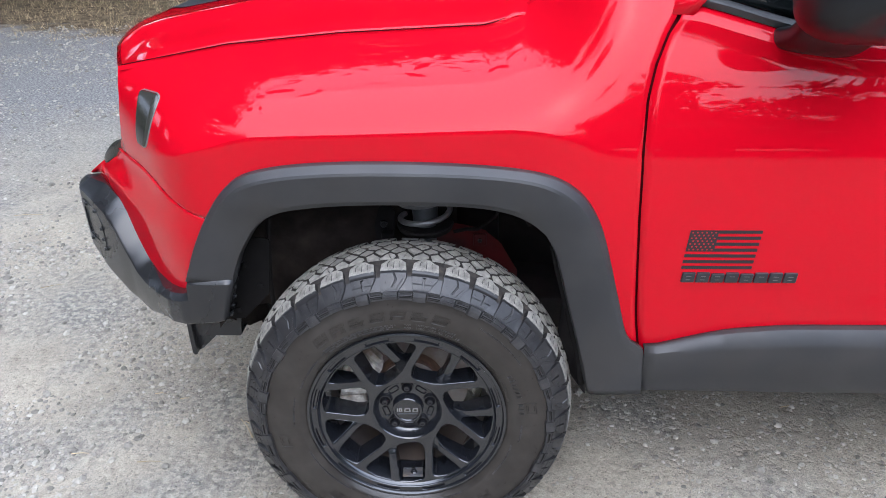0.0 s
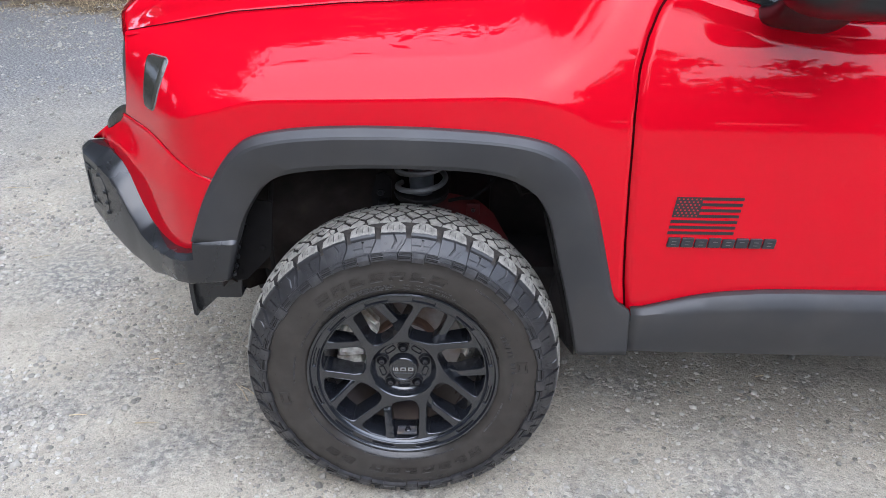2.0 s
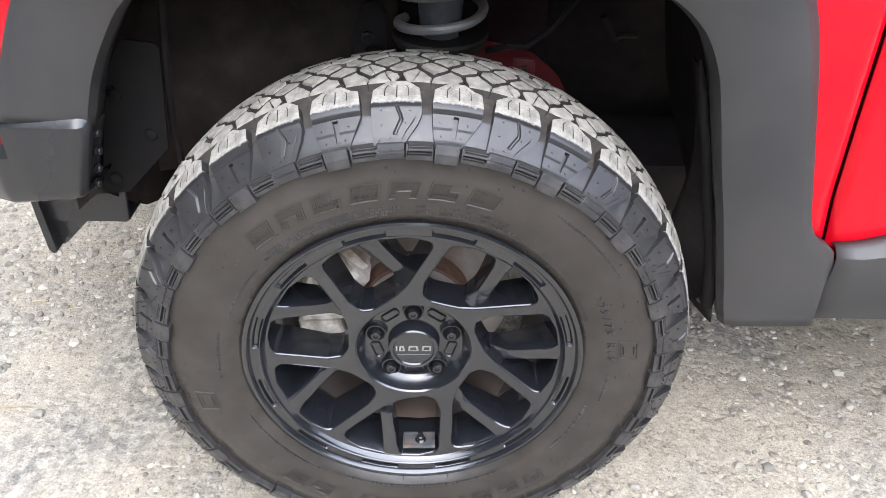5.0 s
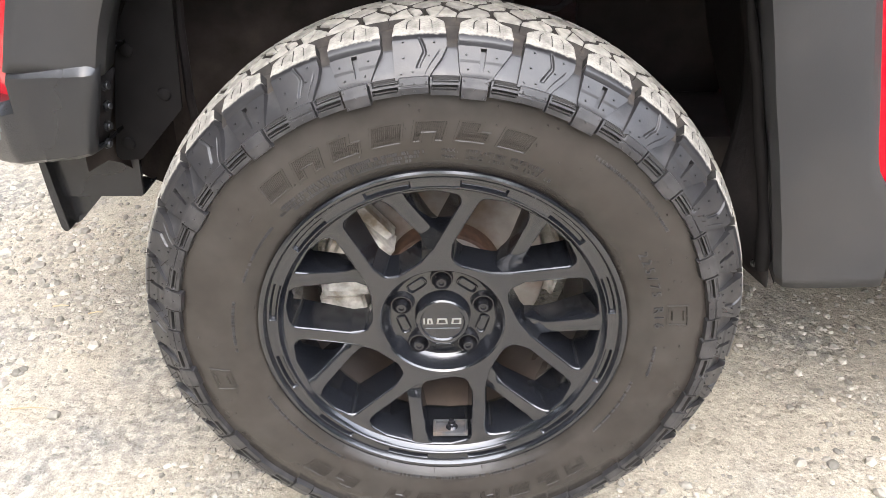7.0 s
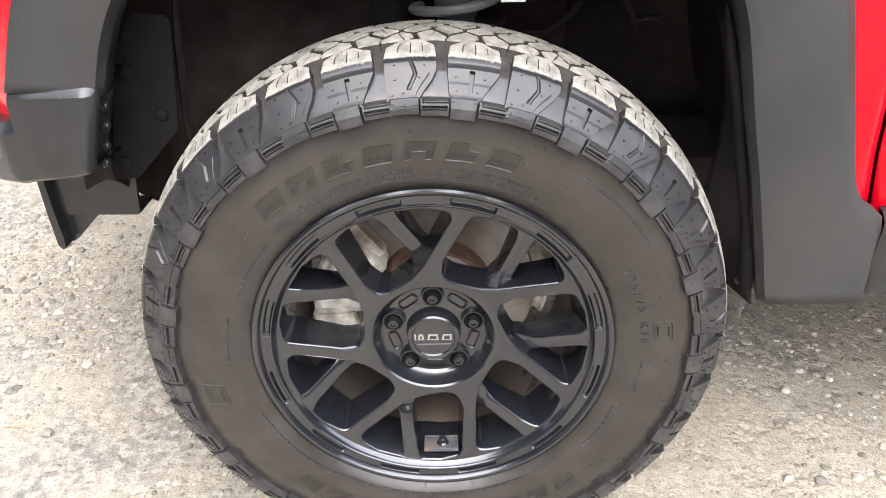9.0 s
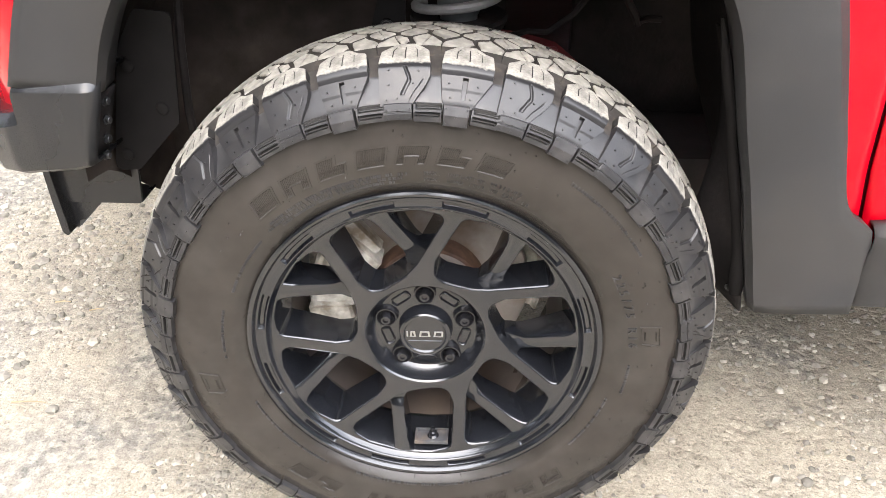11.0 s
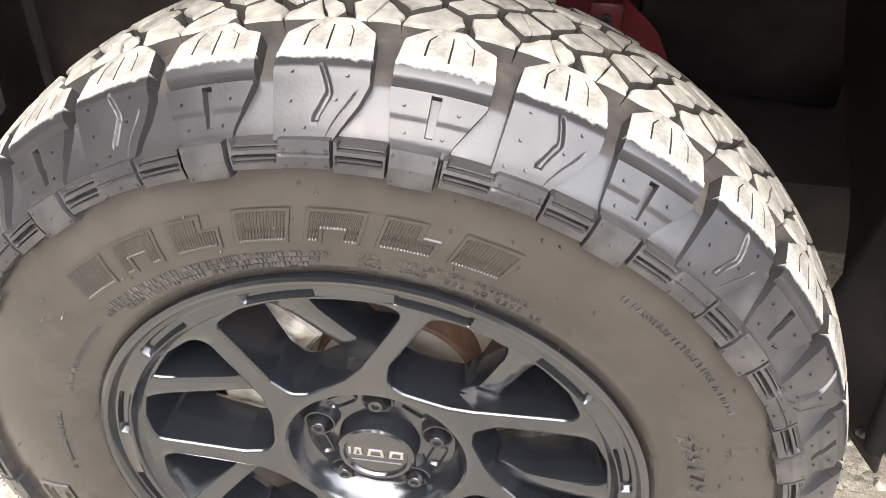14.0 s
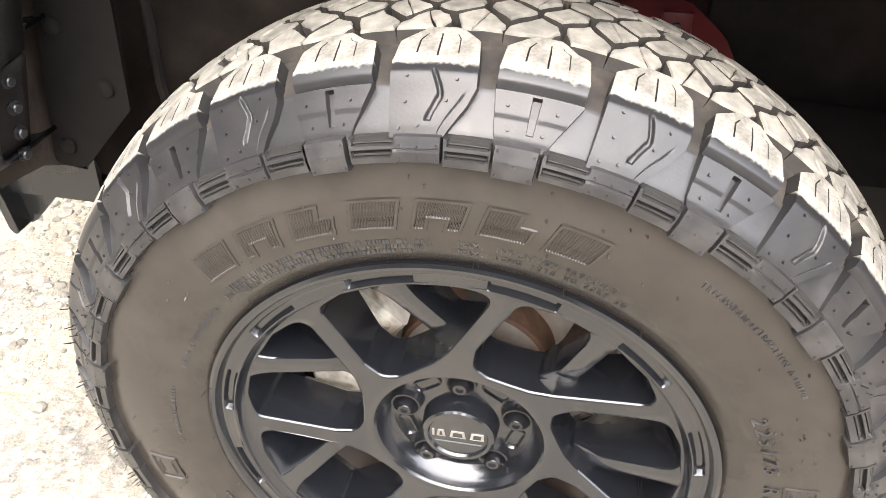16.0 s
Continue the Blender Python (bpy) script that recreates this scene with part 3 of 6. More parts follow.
def bumper_point(u, v):
    # stations along the plan, closer together at the corner
    x = lerp(u, [0, 0.2, 0.55, 0.62, 0.78, 0.80, 1.0], [-0.93, -0.86, -0.60, -0.55, -0.471, -0.466, -0.362])
    y = bumper_plan(x)
    d = Vector((bumper_plan(x - 0.01) - bumper_plan(x + 0.01), 0.02, 0)).normalized()
    d = Vector((abs(d.x), abs(d.y), 0)) if x < -0.45 else Vector((0, 1, 0))
    zt, zb = lerp(x, *BT), lerp(x, *BB)
    j = int(round(v * 8))
    ledge = lerp(x, [-0.93, -0.80, -0.70, -0.62, -0.57, -0.36], [0.01, 0.045, 0.045, 0.030, 0.014, 0.014])
    steps = [(0.075, zt + 0.008), (ledge, zt + ledge * 0.55), (0.006, zt + 0.001), (0.001, zt - 0.006), (0.0, zt - 0.02), (0.0, zb + 0.02), (0.004, zb + 0.007), (0.012, zb + 0.001), (0.075, zb)]
    k, z = steps[j]
    end = max(0.0, (u - 0.965) / 0.035)
    back = -0.030 * max(0.0, 1 - (z - 0.60) / 0.09) if u > 0.9 else 0.0
    return Vector((x + back * min(1, (u - 0.9) / 0.1) if u > 0.9 else x, y + d.y * k + 0.014 * end * end, z)) + Vector((d.x * k, 0, 0))


bm = bmesh.new()
grid(bm, bumper_point, 110, 8, ref=(-0.3, -1, 0))
bumper = thicken(part("front_bumper", bm, STEEL, car, "satin black steel front bumper with a wrapped corner", angle=30), 0.004)
bm = bmesh.new()
grid(bm, lambda u, v: (lambda p: Vector((p.x, 2 * MID - p.y, p.z)))(bumper_point(u, v)), 60, 8, ref=(-0.3, 1, 0))
part("front_bumper", bm, STEEL, car, "", angle=30)
bm = bmesh.new()
grid(bm, lambda u, v: Vector((-0.93 - 0.03 * math.sin(math.pi * u), 0.55 + (2 * MID - 1.10) * u, [0.60, 0.605, 0.685, 0.70, 0.705][int(round(v * 4))])) + Vector(([0.07, 0, 0, 0.01, 0.08][int(round(v * 4))], 0, 0)), 30, 4, ref=(-1, 0, 0))
part("bumper_centre", bm, STEEL, bumper, angle=30)

# return flange at the bumper's end, with four bolts
bm = bmesh.new()
grid(bm, lambda u, v: Vector((-0.371 - 0.030 * (1 - v) + 0.004 * u, 0.014 + 0.045 * u, 0.602 + 0.085 * v)), 6, 6, ref=(1, 0, 0))
flange = thicken(part("end_flange", bm, LINER, bumper), 0.003)
bm = bmesh.new()
spin(bm, [(-0.004, 0.0), (-0.004, 0.0035), (-0.003, 0.0045), (0.0, 0.0045), (0.0, 0.0065), (0.002, 0.0065)], 12)
bolt = part("bolt", bm, STEEL, bumper)
bolt.matrix_local = Matrix.Translation((-0.372, 0.037, 0.674)) @ pose(0, 0, 0, 0, 0, 80)
for k, (dx, dz) in enumerate(((-0.004, 0.650), (-0.012, 0.624), (-0.020, 0.600))):
    again(bolt, "bolt", bumper, Matrix.Translation((-0.372 + dx, 0.037 + 0.003 * k, dz)) @ pose(0, 0, 0, 0, 0, 80))

# fog lamp opening: a bolted bezel ring on the bumper's face, with a dark lamp behind it
fog_m = Matrix.Translation((-0.804, 0.301, 0.700)) @ Matrix.Rotation(radians(-43), 4, 'Z')
ring_out = round_poly([(-0.058, -0.050), (0.036, -0.062), (0.048, -0.035), (0.048, 0.020), (0.026, 0.052), (-0.062, 0.060)], 0.008, 3)
ring_in = round_poly([(-0.050, -0.036), (0.024, -0.045), (0.032, -0.028), (0.032, 0.012), (0.014, 0.034), (-0.052, 0.042)], 0.008, 3)
bm = bmesh.new()
rows = []
for outline, y in ((ring_out, 0.0), (ring_out, -0.007), (ring_in, -0.007), (ring_in, 0.004)):
    rows.append([bm.verts.new(fog_m @ Vector((x, y, z))) for x, z in outline])
for a, b in zip(rows[:-1], rows[1:]):
    for i in range(len(a)):
        bm.faces.new((a[i], a[(i + 1) % len(a)], b[(i + 1) % len(a)], b[i]))
bmesh.ops.recalc_face_normals(bm, faces=bm.faces)
fog = part("fog_bezel", bm, STEEL, bumper, "bolted black fog lamp bezel", angle=25)
bm = bmesh.new()
prism(bm, ring_in, -0.0015, 0.006, fog_m)
part("fog_recess", bm, FLAP, bumper, "black fog lamp recess")
bm = bmesh.new()
prism(bm, [(0.62 * x - 0.002, 0.55 * z - 0.010) for x, z in ring_in], -0.0045, 0.0, fog_m, inset=0.002)
part("fog_lens", bm, GLOSS, bumper, "dark fog lamp")
for x, z in ((0.040, -0.052), (0.042, 0.005), (0.040, -0.025), (0.020, 0.046), (-0.03, 0.052), (-0.04, -0.046)):
    again(bolt, "bolt", bumper, fog_m @ Matrix.Translation((x, -0.008, z)))

# tow bracket below the bumper: a plate with a pointed gusset
bm = bmesh.new()
prism(bm, round_poly([(-0.533, 0.60), (-0.537, 0.476), (-0.418, 0.476), (-0.402, 0.60)], 0.004, 2), 0.140, 0.146)
box(bm, (0.120, 0.050, 0.004), pose(-0.478, 0.168, 0.478), 0.001)
part("tow_bracket", bm, STEEL, bumper, "folded black steel tow bracket", angle=25)
bm = bmesh.new()
prism(bm, round_poly([(-0.548, 0.60), (-0.548, 0.476), (-0.546, 0.428), (-0.539, 0.421), (-0.530, 0.427), (-0.482, 0.474), (-0.486, 0.60)], 0.004, 2), 0.148, 0.153)
prism(bm, round_poly([(-0.549, 0.60), (-0.550, 0.476), (-0.549, 0.428), (-0.544, 0.421), (-0.538, 0.424), (-0.542, 0.60)], 0.003, 2), 0.125, 0.1475)
part("bracket_gusset", bm, STEEL, bumper, angle=25).location = (0.008, 0, 0.006)

# ---- marker lamp on the fender ----
def skin_point(x, z):
    """The fender's surface at x and z."""
    lo, a, b = 0.5, 0.0, 1.0
    for _ in range(40):
        t = (a + b) / 2
        if body(x, t, lo).z < z:
            a = t
        else:
            b = t
    return body(x, a, lo)


def marker(u, v, grow, lift):
    # a tall lens, wide at the top and narrow at the foot
    zc = 1.018
    z = zc + (v - 0.5) * (0.111 + 2 * grow)
    w = lerp(v, [0, 0.025, 0.06, 0.2, 0.8, 0.93, 0.975, 1], [0.007, 0.013, 0.0175, 0.0225, 0.0315, 0.0325, 0.029, 0.020]) + grow
    xm = lerp(v, [0, 1], [-0.568, -0.541])
    x = xm + (2 * u - 1) * w
    p, q = skin_point(x, z), skin_point(x + 0.01, z)
    nrm = (q - p).normalized().cross(skin_point(x, z + 0.01) - p).normalized()
    if nrm.y > 0:
        nrm = -nrm
    e = min(u, 1 - u) * 2 * w
    ev = min(v, 1 - v) * 0.13
    return p + nrm * (lift * min(1.0, e / 0.006) ** 0.5 * min(1.0, ev / 0.006) ** 0.5)


bm = bmesh.new()
grid(bm, lambda u, v: marker(u, v, 0.0, 0.0062), 18, 30, ref=(-0.5, -1, 0))
marker_lamp = part("marker_lamp", bm, SMOKE, fender, "smoked side marker lamp lens")
bm = bmesh.new()
grid(bm, lambda u, v: marker(u, v, 0.0014, 0.0026), 18, 30, ref=(-0.5, -1, 0))
part("lamp_bezel", bm, BEZEL, fender, "grey lamp surround")

# ---- front fascia: black bezel and lamp behind the fender's edge ----
bm = bmesh.new()


def fascia(u, v):
    # from behind the fender's edge the bezel runs inwards to the grille's frame
    z = 1.088 - 0.218 * v
    e = lerp(z, *EDGE)
    f = lerp(z, [0.86, 0.92, 1.0, 1.083, 1.108], [-0.772, -0.764, -0.755, -0.733, -0.718])
    y = skin_point(e, z).y + 0.005
    x, y = [(e + 0.016, y + 0.010), (e - 0.003, y + 0.006), (e + 0.004, y + 0.024), (e + 0.5 * (f - e) + 0.006, 0.5 * (y + 0.455)), (f + 0.004, 0.450), (f, 0.458), (f + 0.006, 0.470), (f - 0.03, MID)][int(round(u * 7))]
    return Vector((x, y, z))


grid(bm, fascia, 7, 20, ref=(-1, -0.3, 0))
part("headlight_bezel", bm, SHELL, car, "smooth black headlamp and grille surround", angle=50)
bm = bmesh.new()
grid(bm, lambda u, v: (lambda p: Vector((p.x, 2 * MID - p.y, p.z)))(fascia(u, v)), 7, 20, ref=(-1, 0.3, 0))
part("headlight_bezel", bm, SHELL, car, angle=50)

bm = bmesh.new()
bmesh.ops.create_uvsphere(bm, u_segments=24, v_segments=14, radius=1.0, matrix=Matrix.Translation((-0.752, 0.366, 0.872)) @ Vector((-0.092, 0.060, -0.075)).to_track_quat('X', 'Z').to_matrix().to_4x4() @ Matrix.Diagonal((0.068, 0.010, 0.019, 1)))
part("corner_lamp", bm, SMOKE, car, "small dark oval lamp at the bumper cover")

# ---- window, pillar, roof: the cabin ----
def glass_point(x0, x1):
    def fn(u, v):
        z0 = belt(x0 + (x1 - x0) * u) + 0.018
        z = z0 + (1.66 - z0) * v
        xs = x0 + (0.44 * v if x0 < 0.7 else 0)
        x = xs + (x1 - xs) * u
        return Vector((x, 0.098 + 0.40 * max(0, z - 1.2) ** 1.25, z))
    return fn


def strip_point(x0, x1):
    def fn(u, v):
        x = x0 + (x1 - x0) * u
        j = int(round(v * 4))
        dy, dz = [(0.0, -0.002), (-0.010, 0.0), (-0.012, 0.012), (-0.002, 0.020), (0.012, 0.021)][j]
        return Vector((x, door_y(belt(x)) + 0.008 + dy, belt(x) + dz))
    return fn


panel("window_strip", strip_point(0.564, 3.0), 40, 4, "black rubber window strip", PLASTIC)
panel("side_window", glass_point(0.56, 1.50), 20, 12, "dark tinted side window", GLASS)
panel("side_window", glass_point(1.56, 2.95), 14, 8, "", GLASS)


def pillar_point(u, v):
    z = 1.235 + 0.46 * v
    x = 0.525 + 0.44 * v - 0.02 + (0.075 - 0.03 * v) * (u - 0.5) * 1.6
    return Vector((x, 0.075 + 0.40 * max(0, z - 1.2) ** 1.25 + 0.035 * (1 - u) ** 2 * 2, z))


panel("windscreen_pillar", pillar_point, 6, 14, "red painted windscreen pillar")


def screen_point(u, v):
    y = 0.20 + (2 * MID - 0.40) * u
    w = 1 - abs(2 * u - 1)
    return Vector((0.34 + 0.48 * v + 0.06 * (1 - w) ** 2 - 0.02 * w, y + (0.5 - u) * 0.18 * v, 1.245 + 0.02 * w + 0.44 * v))


bm = bmesh.new()
grid(bm, screen_point, 24, 12, ref=(-1, 0, 1))
part("windscreen", bm, GLASS, car, "dark windscreen glass")
bm = bmesh.new()
grid(bm, lambda u, v: Vector((0.24 + 0.16 * v + 0.05 * (1 - abs(2 * u - 1)) ** 0.5, 0.33 + (2 * MID - 0.66) * u, 1.215 + 0.03 * v + 0.045 * (1 - abs(2 * u - 1)) ** 0.6)), 30, 4, ref=(0, 0, 1))
part("windscreen_cowl", bm, PLASTIC, car, "black plastic windscreen cowl")
bm = bmesh.new()
grid(bm, lambda u, v: Vector((0.86 + 2.25 * u, 0.225 + (2 * MID - 0.45) * v, 1.66 + 0.07 * (1 - (2 * v - 1) ** 4) - 0.03 * (2 * u - 1) ** 4)), 20, 20, ref=(0, 0, 1))
thicken(part("roof", bm, RED, car), 0.01)
bm = bmesh.new()
grid(bm, lambda u, v: Vector((3.25 - 0.16 * max(0, v - 0.5) * 2, 0.11 + (2 * MID - 0.22) * u + (0.5 - u) * 0.24 * max(0, v - 0.5) * 2, 0.55 + 1.13 * v)), 10, 10, ref=(1, 0, 0))
thicken(part("tailgate", bm, RED, car), 0.01)
bm = bmesh.new()
box(bm, (3.45, 1.10, 0.10), pose(1.28, MID, 0.42), 0.02)
box(bm, (0.55, 0.80, 0.50), pose(-0.25, MID, 0.78), 0.03)
part("underbody", bm, LINER, car, "dark underbody")

# ---- door mirror ----
bm = bmesh.new()


def mirror_point(u, v):
    # a boxy shell with a flat underside, rounded over towards its outer end
    a = 2 * math.pi * u
    k = math.sin(math.pi * min(1, max(0, v))) ** 0.24
    sq = lambda c, e: math.copysign(abs(c) ** 0.42, c) * e
    return Vector((0.828 + sq(math.cos(a), 0.156 * k), -0.185 + 0.205 * v + 0.03 * math.cos(a), 1.312 + sq(math.sin(a), 0.100 * k) - 0.02 * math.cos(a) * k))


grid(bm, mirror_point, 56, 20, closed=True)
bmesh.ops.recalc_face_normals(bm, faces=bm.faces)
mirror = part("mirror_housing", bm, SHELL, door, "smooth black door mirror housing", angle=60)
bm = bmesh.new()


def foot_point(u, v):
    # a stub arm: it leaves the door's shoulder and rises into the housing's underside
    a = 2 * math.pi * u
    sq = lambda c, e: math.copysign(abs(c) ** 0.5, c) * e
    wx = lerp(v, [0, 0.1, 0.5, 1], [0.052, 0.062, 0.064, 0.070])
    wz = lerp(v, [0, 0.1, 0.5, 1], [0.018, 0.022, 0.024, 0.026])
    dx = sq(math.cos(a), wx)
    return Vector((0.770 + 0.012 * v + dx, 0.085 - 0.165 * v, 1.184 + 0.018 * v + 0.075 * v ** 3 - 0.16 * dx + sq(math.sin(a), wz)))


grid(bm, foot_point, 40, 12, closed=True)
bmesh.ops.recalc_face_normals(bm, faces=bm.faces)
part("mirror_foot", bm, SHELL, door, "black mirror foot")


# ---- front wheel ----
wheel = new("wheel")
wheel.parent = car
AXLE = Vector((0.0021, -0.0003, 0.3691))
wheel.location, wheel.rotation_euler = AXLE, (radians(-1.74), 0, radians(1.67))
tagged(wheel, "black alloy wheel with a dusty all-terrain tyre")
YC = 0.0680                     # the tyre's middle plane
UNIT = 360.0 / 17               # the tread repeats 17 times
K = 1.034                       # the tyre's size against its drawing


def crown(y):
    return 0.3715 - 0.0150 * ((y - YC) / 0.089) ** 2


# outer side of the tyre below the lugs: (y, r)
SIDE_Y = [-0.018, -0.029, -0.0385, -0.0420, -0.0448, -0.0480, -0.0490, -0.0468, -0.0425, -0.036, -0.030]
SIDE_R = [0.346, 0.335, 0.3245, 0.3145, 0.301, 0.285, 0.267, 0.250, 0.236, 0.2265, 0.2195]


def side_y(r):
    return float(np.interp(r, SIDE_R[::-1], SIDE_Y[::-1]))


def wheel_point(phi, y, r):
    """phi in degrees, clockwise from the top as seen from outside."""
    a = radians(phi)
    return Vector((K * r * math.sin(a), y, K * r * math.cos(a)))


def turn(phi):
    return Matrix.Rotation(radians(phi), 4, 'Y')


bm = bmesh.new()
side = spline(list(zip(SIDE_Y, SIDE_R)), 40)
prof = [(2 * YC - y, r) for y, r in side[::-1]]
prof += [(YC + 0.086 - 0.172 * i / 14, crown(YC + 0.086 - 0.172 * i / 14) - 0.0105) for i in range(1, 14)]
prof += [tuple(p) for p in side]
spin(bm, [(y, K * r) for y, r in prof], 180)
bmesh.ops.recalc_face_normals(bm, faces=bm.faces)
for f in bm.faces:
    c = f.calc_center_median()
    rr = math.hypot(c.x, c.z) / K
    f.material_index = 1 if rr > 0.3465 else (2 if rr > 0.322 else 0)
part("tyre", bm, [RUBBER, GROOVE, LUG_SIDE], wheel, "black tyre carcass with a smooth sidewall", angle=50)

# shoulder lugs: relief over the tread's edge and down the sidewall
ENV = spline([(0.0225, crown(0.0225)), (-0.001, crown(-0.001)), (-0.0170, crown(-0.0170) - 0.0003), (-0.0225, 0.3540), (-0.030, 0.3440), (-0.038, 0.3340), (-0.0460, 0.3225)], 60)
ENV_N = np.gradient(ENV, axis=0)
ENV_N = np.stack([-ENV_N[:, 1], ENV_N[:, 0]], 1) / np.linalg.norm(ENV_N, axis=1)[:, None]
if ENV_N[0, 1] < 0:
    ENV_N = -ENV_N
EDGE_S = 0.43                   # where the running face ends


def lug_sides(kind, s):
    """Degrees from the lug's middle to its two sides at s."""
    if kind == 0:               # ledged lug
        left = lerp(s, [0, 0.05, 0.17, 0.4, 0.6, 0.9, 1], [0.9, 2.2, 4.1, 4.35, 4.35, 3.9, 3.3])
        right = lerp(s, [0, 0.05, 0.14, 0.16, 0.4, 0.62, 0.9, 1], [0.8, 1.6, 2.9, 4.0, 4.35, 4.35, 2.2, 1.6])
    else:                       # plain lug with a chevron
        left = lerp(s, [0, 0.05, 0.18, 0.4, 0.7, 1], [0.8, 1.9, 4.0, 4.25, 4.3, 4.4])
        right = lerp(s, [0, 0.05, 0.16, 0.4, 0.62, 0.75, 1], [1.0, 2.4, 3.9, 4.25, 4.4, 3.6, 1.2])
    return left, right


def lug_depth(kind, q, s):
    """Depth in millimetres below the envelope at q (-1 to 1 across the lug) and s (0 tread to 1 sidewall)."""
    d = 0.0
    if s < EDGE_S - 0.03:
        for c in (-0.48, 0.02, 0.50):
            if abs(q - c) < 0.013 and 0.11 < s < 0.36 - 0.06 * abs(c):
                d = 2.6
        d = max(d, 0.9 * max(0.0, 1 - (1 - abs(q)) / 0.06), 0.8 * max(0.0, 1 - s / 0.02))
    elif kind == 0:
        d = lerp(s, [EDGE_S - 0.02, EDGE_S + 0.01, 0.52, 0.585, 0.60, 0.765, 0.785, 0.92, 0.95, 1], [0.2, 0.6, 3.0, 6.0, 1.4, 1.4, 2.6, 2.4, 3.2, 3.8])
        if 0.63 < s < 0.88 and abs(q + 0.04) < 0.105:
            d = 6.5
    else:
        d = lerp(s, [EDGE_S - 0.02, EDGE_S + 0.02, 0.9, 1], [0.3, 0.9, 1.2, 1.9])
        c = lerp(s, [0.50, 0.68, 0.86], [0.02, 0.22, -0.08])
        wide = lerp(s, [0.50, 0.66, 0.70, 0.86], [0.055, 0.060, 0.090, 0.095])
        ends = min(1.0, max(0.0, (s - 0.485) / 0.02), max(0.0, (0.875 - s) / 0.02))
        d = max(d, 3.4 * ends * min(1.0, max(0.0, (wide - abs(q - c)) / 0.075 + 0.5)))
        if s > 0.64:
            d = max(d, 2.2 * min(1.0, max(0.0, (0.030 - abs(q - 0.80 + (s - 0.66) * 1.2)) / 0.06 + 0.5)) * min(1.0, (s - 0.64) / 0.04))
    return d


def build_lug(kind, nu=60, nv=150):
    bm = bmesh.new()
    dust = bm.verts.layers.float.new("dust")
    grid_v = {}
    rim_j = int(round(0.47 * nv))                 # columns from the middle to the lug's side
    for i in range(nu + 1):
        s = i / nu
        base, nrm = ENV[i * 60 // nu], ENV_N[i * 60 // nu]
        floor = lerp(s, [0, 0.4, 0.55, 1], [12.0, 12.0, 9.0, 6.0])
        left, right = lug_sides(kind, s)
        for j in range(nv + 1):
            q = (j - nv / 2) / rim_j
            if abs(q) <= 1.0001:
                p = q * (left if q < 0 else right)
                d = lug_depth(kind, q, s)
            else:
                p = math.copysign((left if q < 0 else right) + 0.12, q)
                d = floor
            if i == 0 or i == nu:
                d = floor
            c = base - nrm * d / 1000
            v = bm.verts.new(wheel_point(p, c[0], c[1]))
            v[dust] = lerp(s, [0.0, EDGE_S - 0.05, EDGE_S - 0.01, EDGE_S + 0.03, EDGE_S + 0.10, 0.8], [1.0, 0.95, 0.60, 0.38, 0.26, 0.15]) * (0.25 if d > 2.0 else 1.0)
            grid_v[i, j] = (v, d, floor)
    for i in range(nu):
        for j in range(nv):
            c = [grid_v[i, j], grid_v[i + 1, j], grid_v[i + 1, j + 1], grid_v[i, j + 1]]
            if all(x[1] >= x[2] - 0.01 for x in c):
                continue
            f = bm.faces.new([x[0] for x in c])
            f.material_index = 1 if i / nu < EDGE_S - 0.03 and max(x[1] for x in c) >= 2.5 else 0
    bmesh.ops.delete(bm, geom=[v for v in bm.verts if not v.link_faces], context='VERTS')
    bm.normal_update()
    if sum((f.normal.z * f.calc_area() for f in bm.faces)) < 0:
        bmesh.ops.reverse_faces(bm, faces=bm.faces)
    # raised pins on the plates
    pins = ((-0.7, 0.70), (0.55, 0.70), (-0.65, 0.88), (0.45, 0.88)) if kind == 0 else ((-0.6, 0.56), (0.55, 0.58), (-0.62, 0.74), (-0.3, 0.90), (0.4, 0.72), (-0.75, 0.92))
    for q, s in pins if nv > 50 else ():
        i = int(s * nu)
        left, right = lug_sides(kind, s)
        p = q * (left if q < 0 else right)
        c = ENV[i] - ENV_N[i] * lug_depth(kind, q, s) / 1000
        nn = wheel_point(p, *ENV_N[i])
        bmesh.ops.create_cone(bm, segments=6, radius1=0.0014, radius2=0.0010, depth=0.0034, cap_ends=True,
                              matrix=Matrix.Translation(wheel_point(p, *c)) @ nn.to_track_quat('Z', 'Y').to_matrix().to_4x4())
    return bm


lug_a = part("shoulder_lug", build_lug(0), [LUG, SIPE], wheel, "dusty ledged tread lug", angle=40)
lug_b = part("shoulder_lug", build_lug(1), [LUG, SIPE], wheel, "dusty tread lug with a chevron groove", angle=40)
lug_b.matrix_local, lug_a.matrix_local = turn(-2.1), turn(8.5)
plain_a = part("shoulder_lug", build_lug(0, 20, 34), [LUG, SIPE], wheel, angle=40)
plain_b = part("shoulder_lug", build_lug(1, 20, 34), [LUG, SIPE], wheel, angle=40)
flip = Matrix.Translation((0, 2 * YC, 0)) @ Matrix.Diagonal((1, -1, 1, 1))
for k in range(17):
    if k:
        again(lug_b, "shoulder_lug", wheel, turn(-2.1 + UNIT * k))
        again(lug_a, "shoulder_lug", wheel, turn(8.5 + UNIT * k))
    for src, phi in ((plain_b, 3.0), (plain_a, 13.6)):
        if k:
            again(src, "shoulder_lug", wheel, turn(phi + UNIT * k) @ flip)
        else:
            src.matrix_local = turn(phi) @ flip

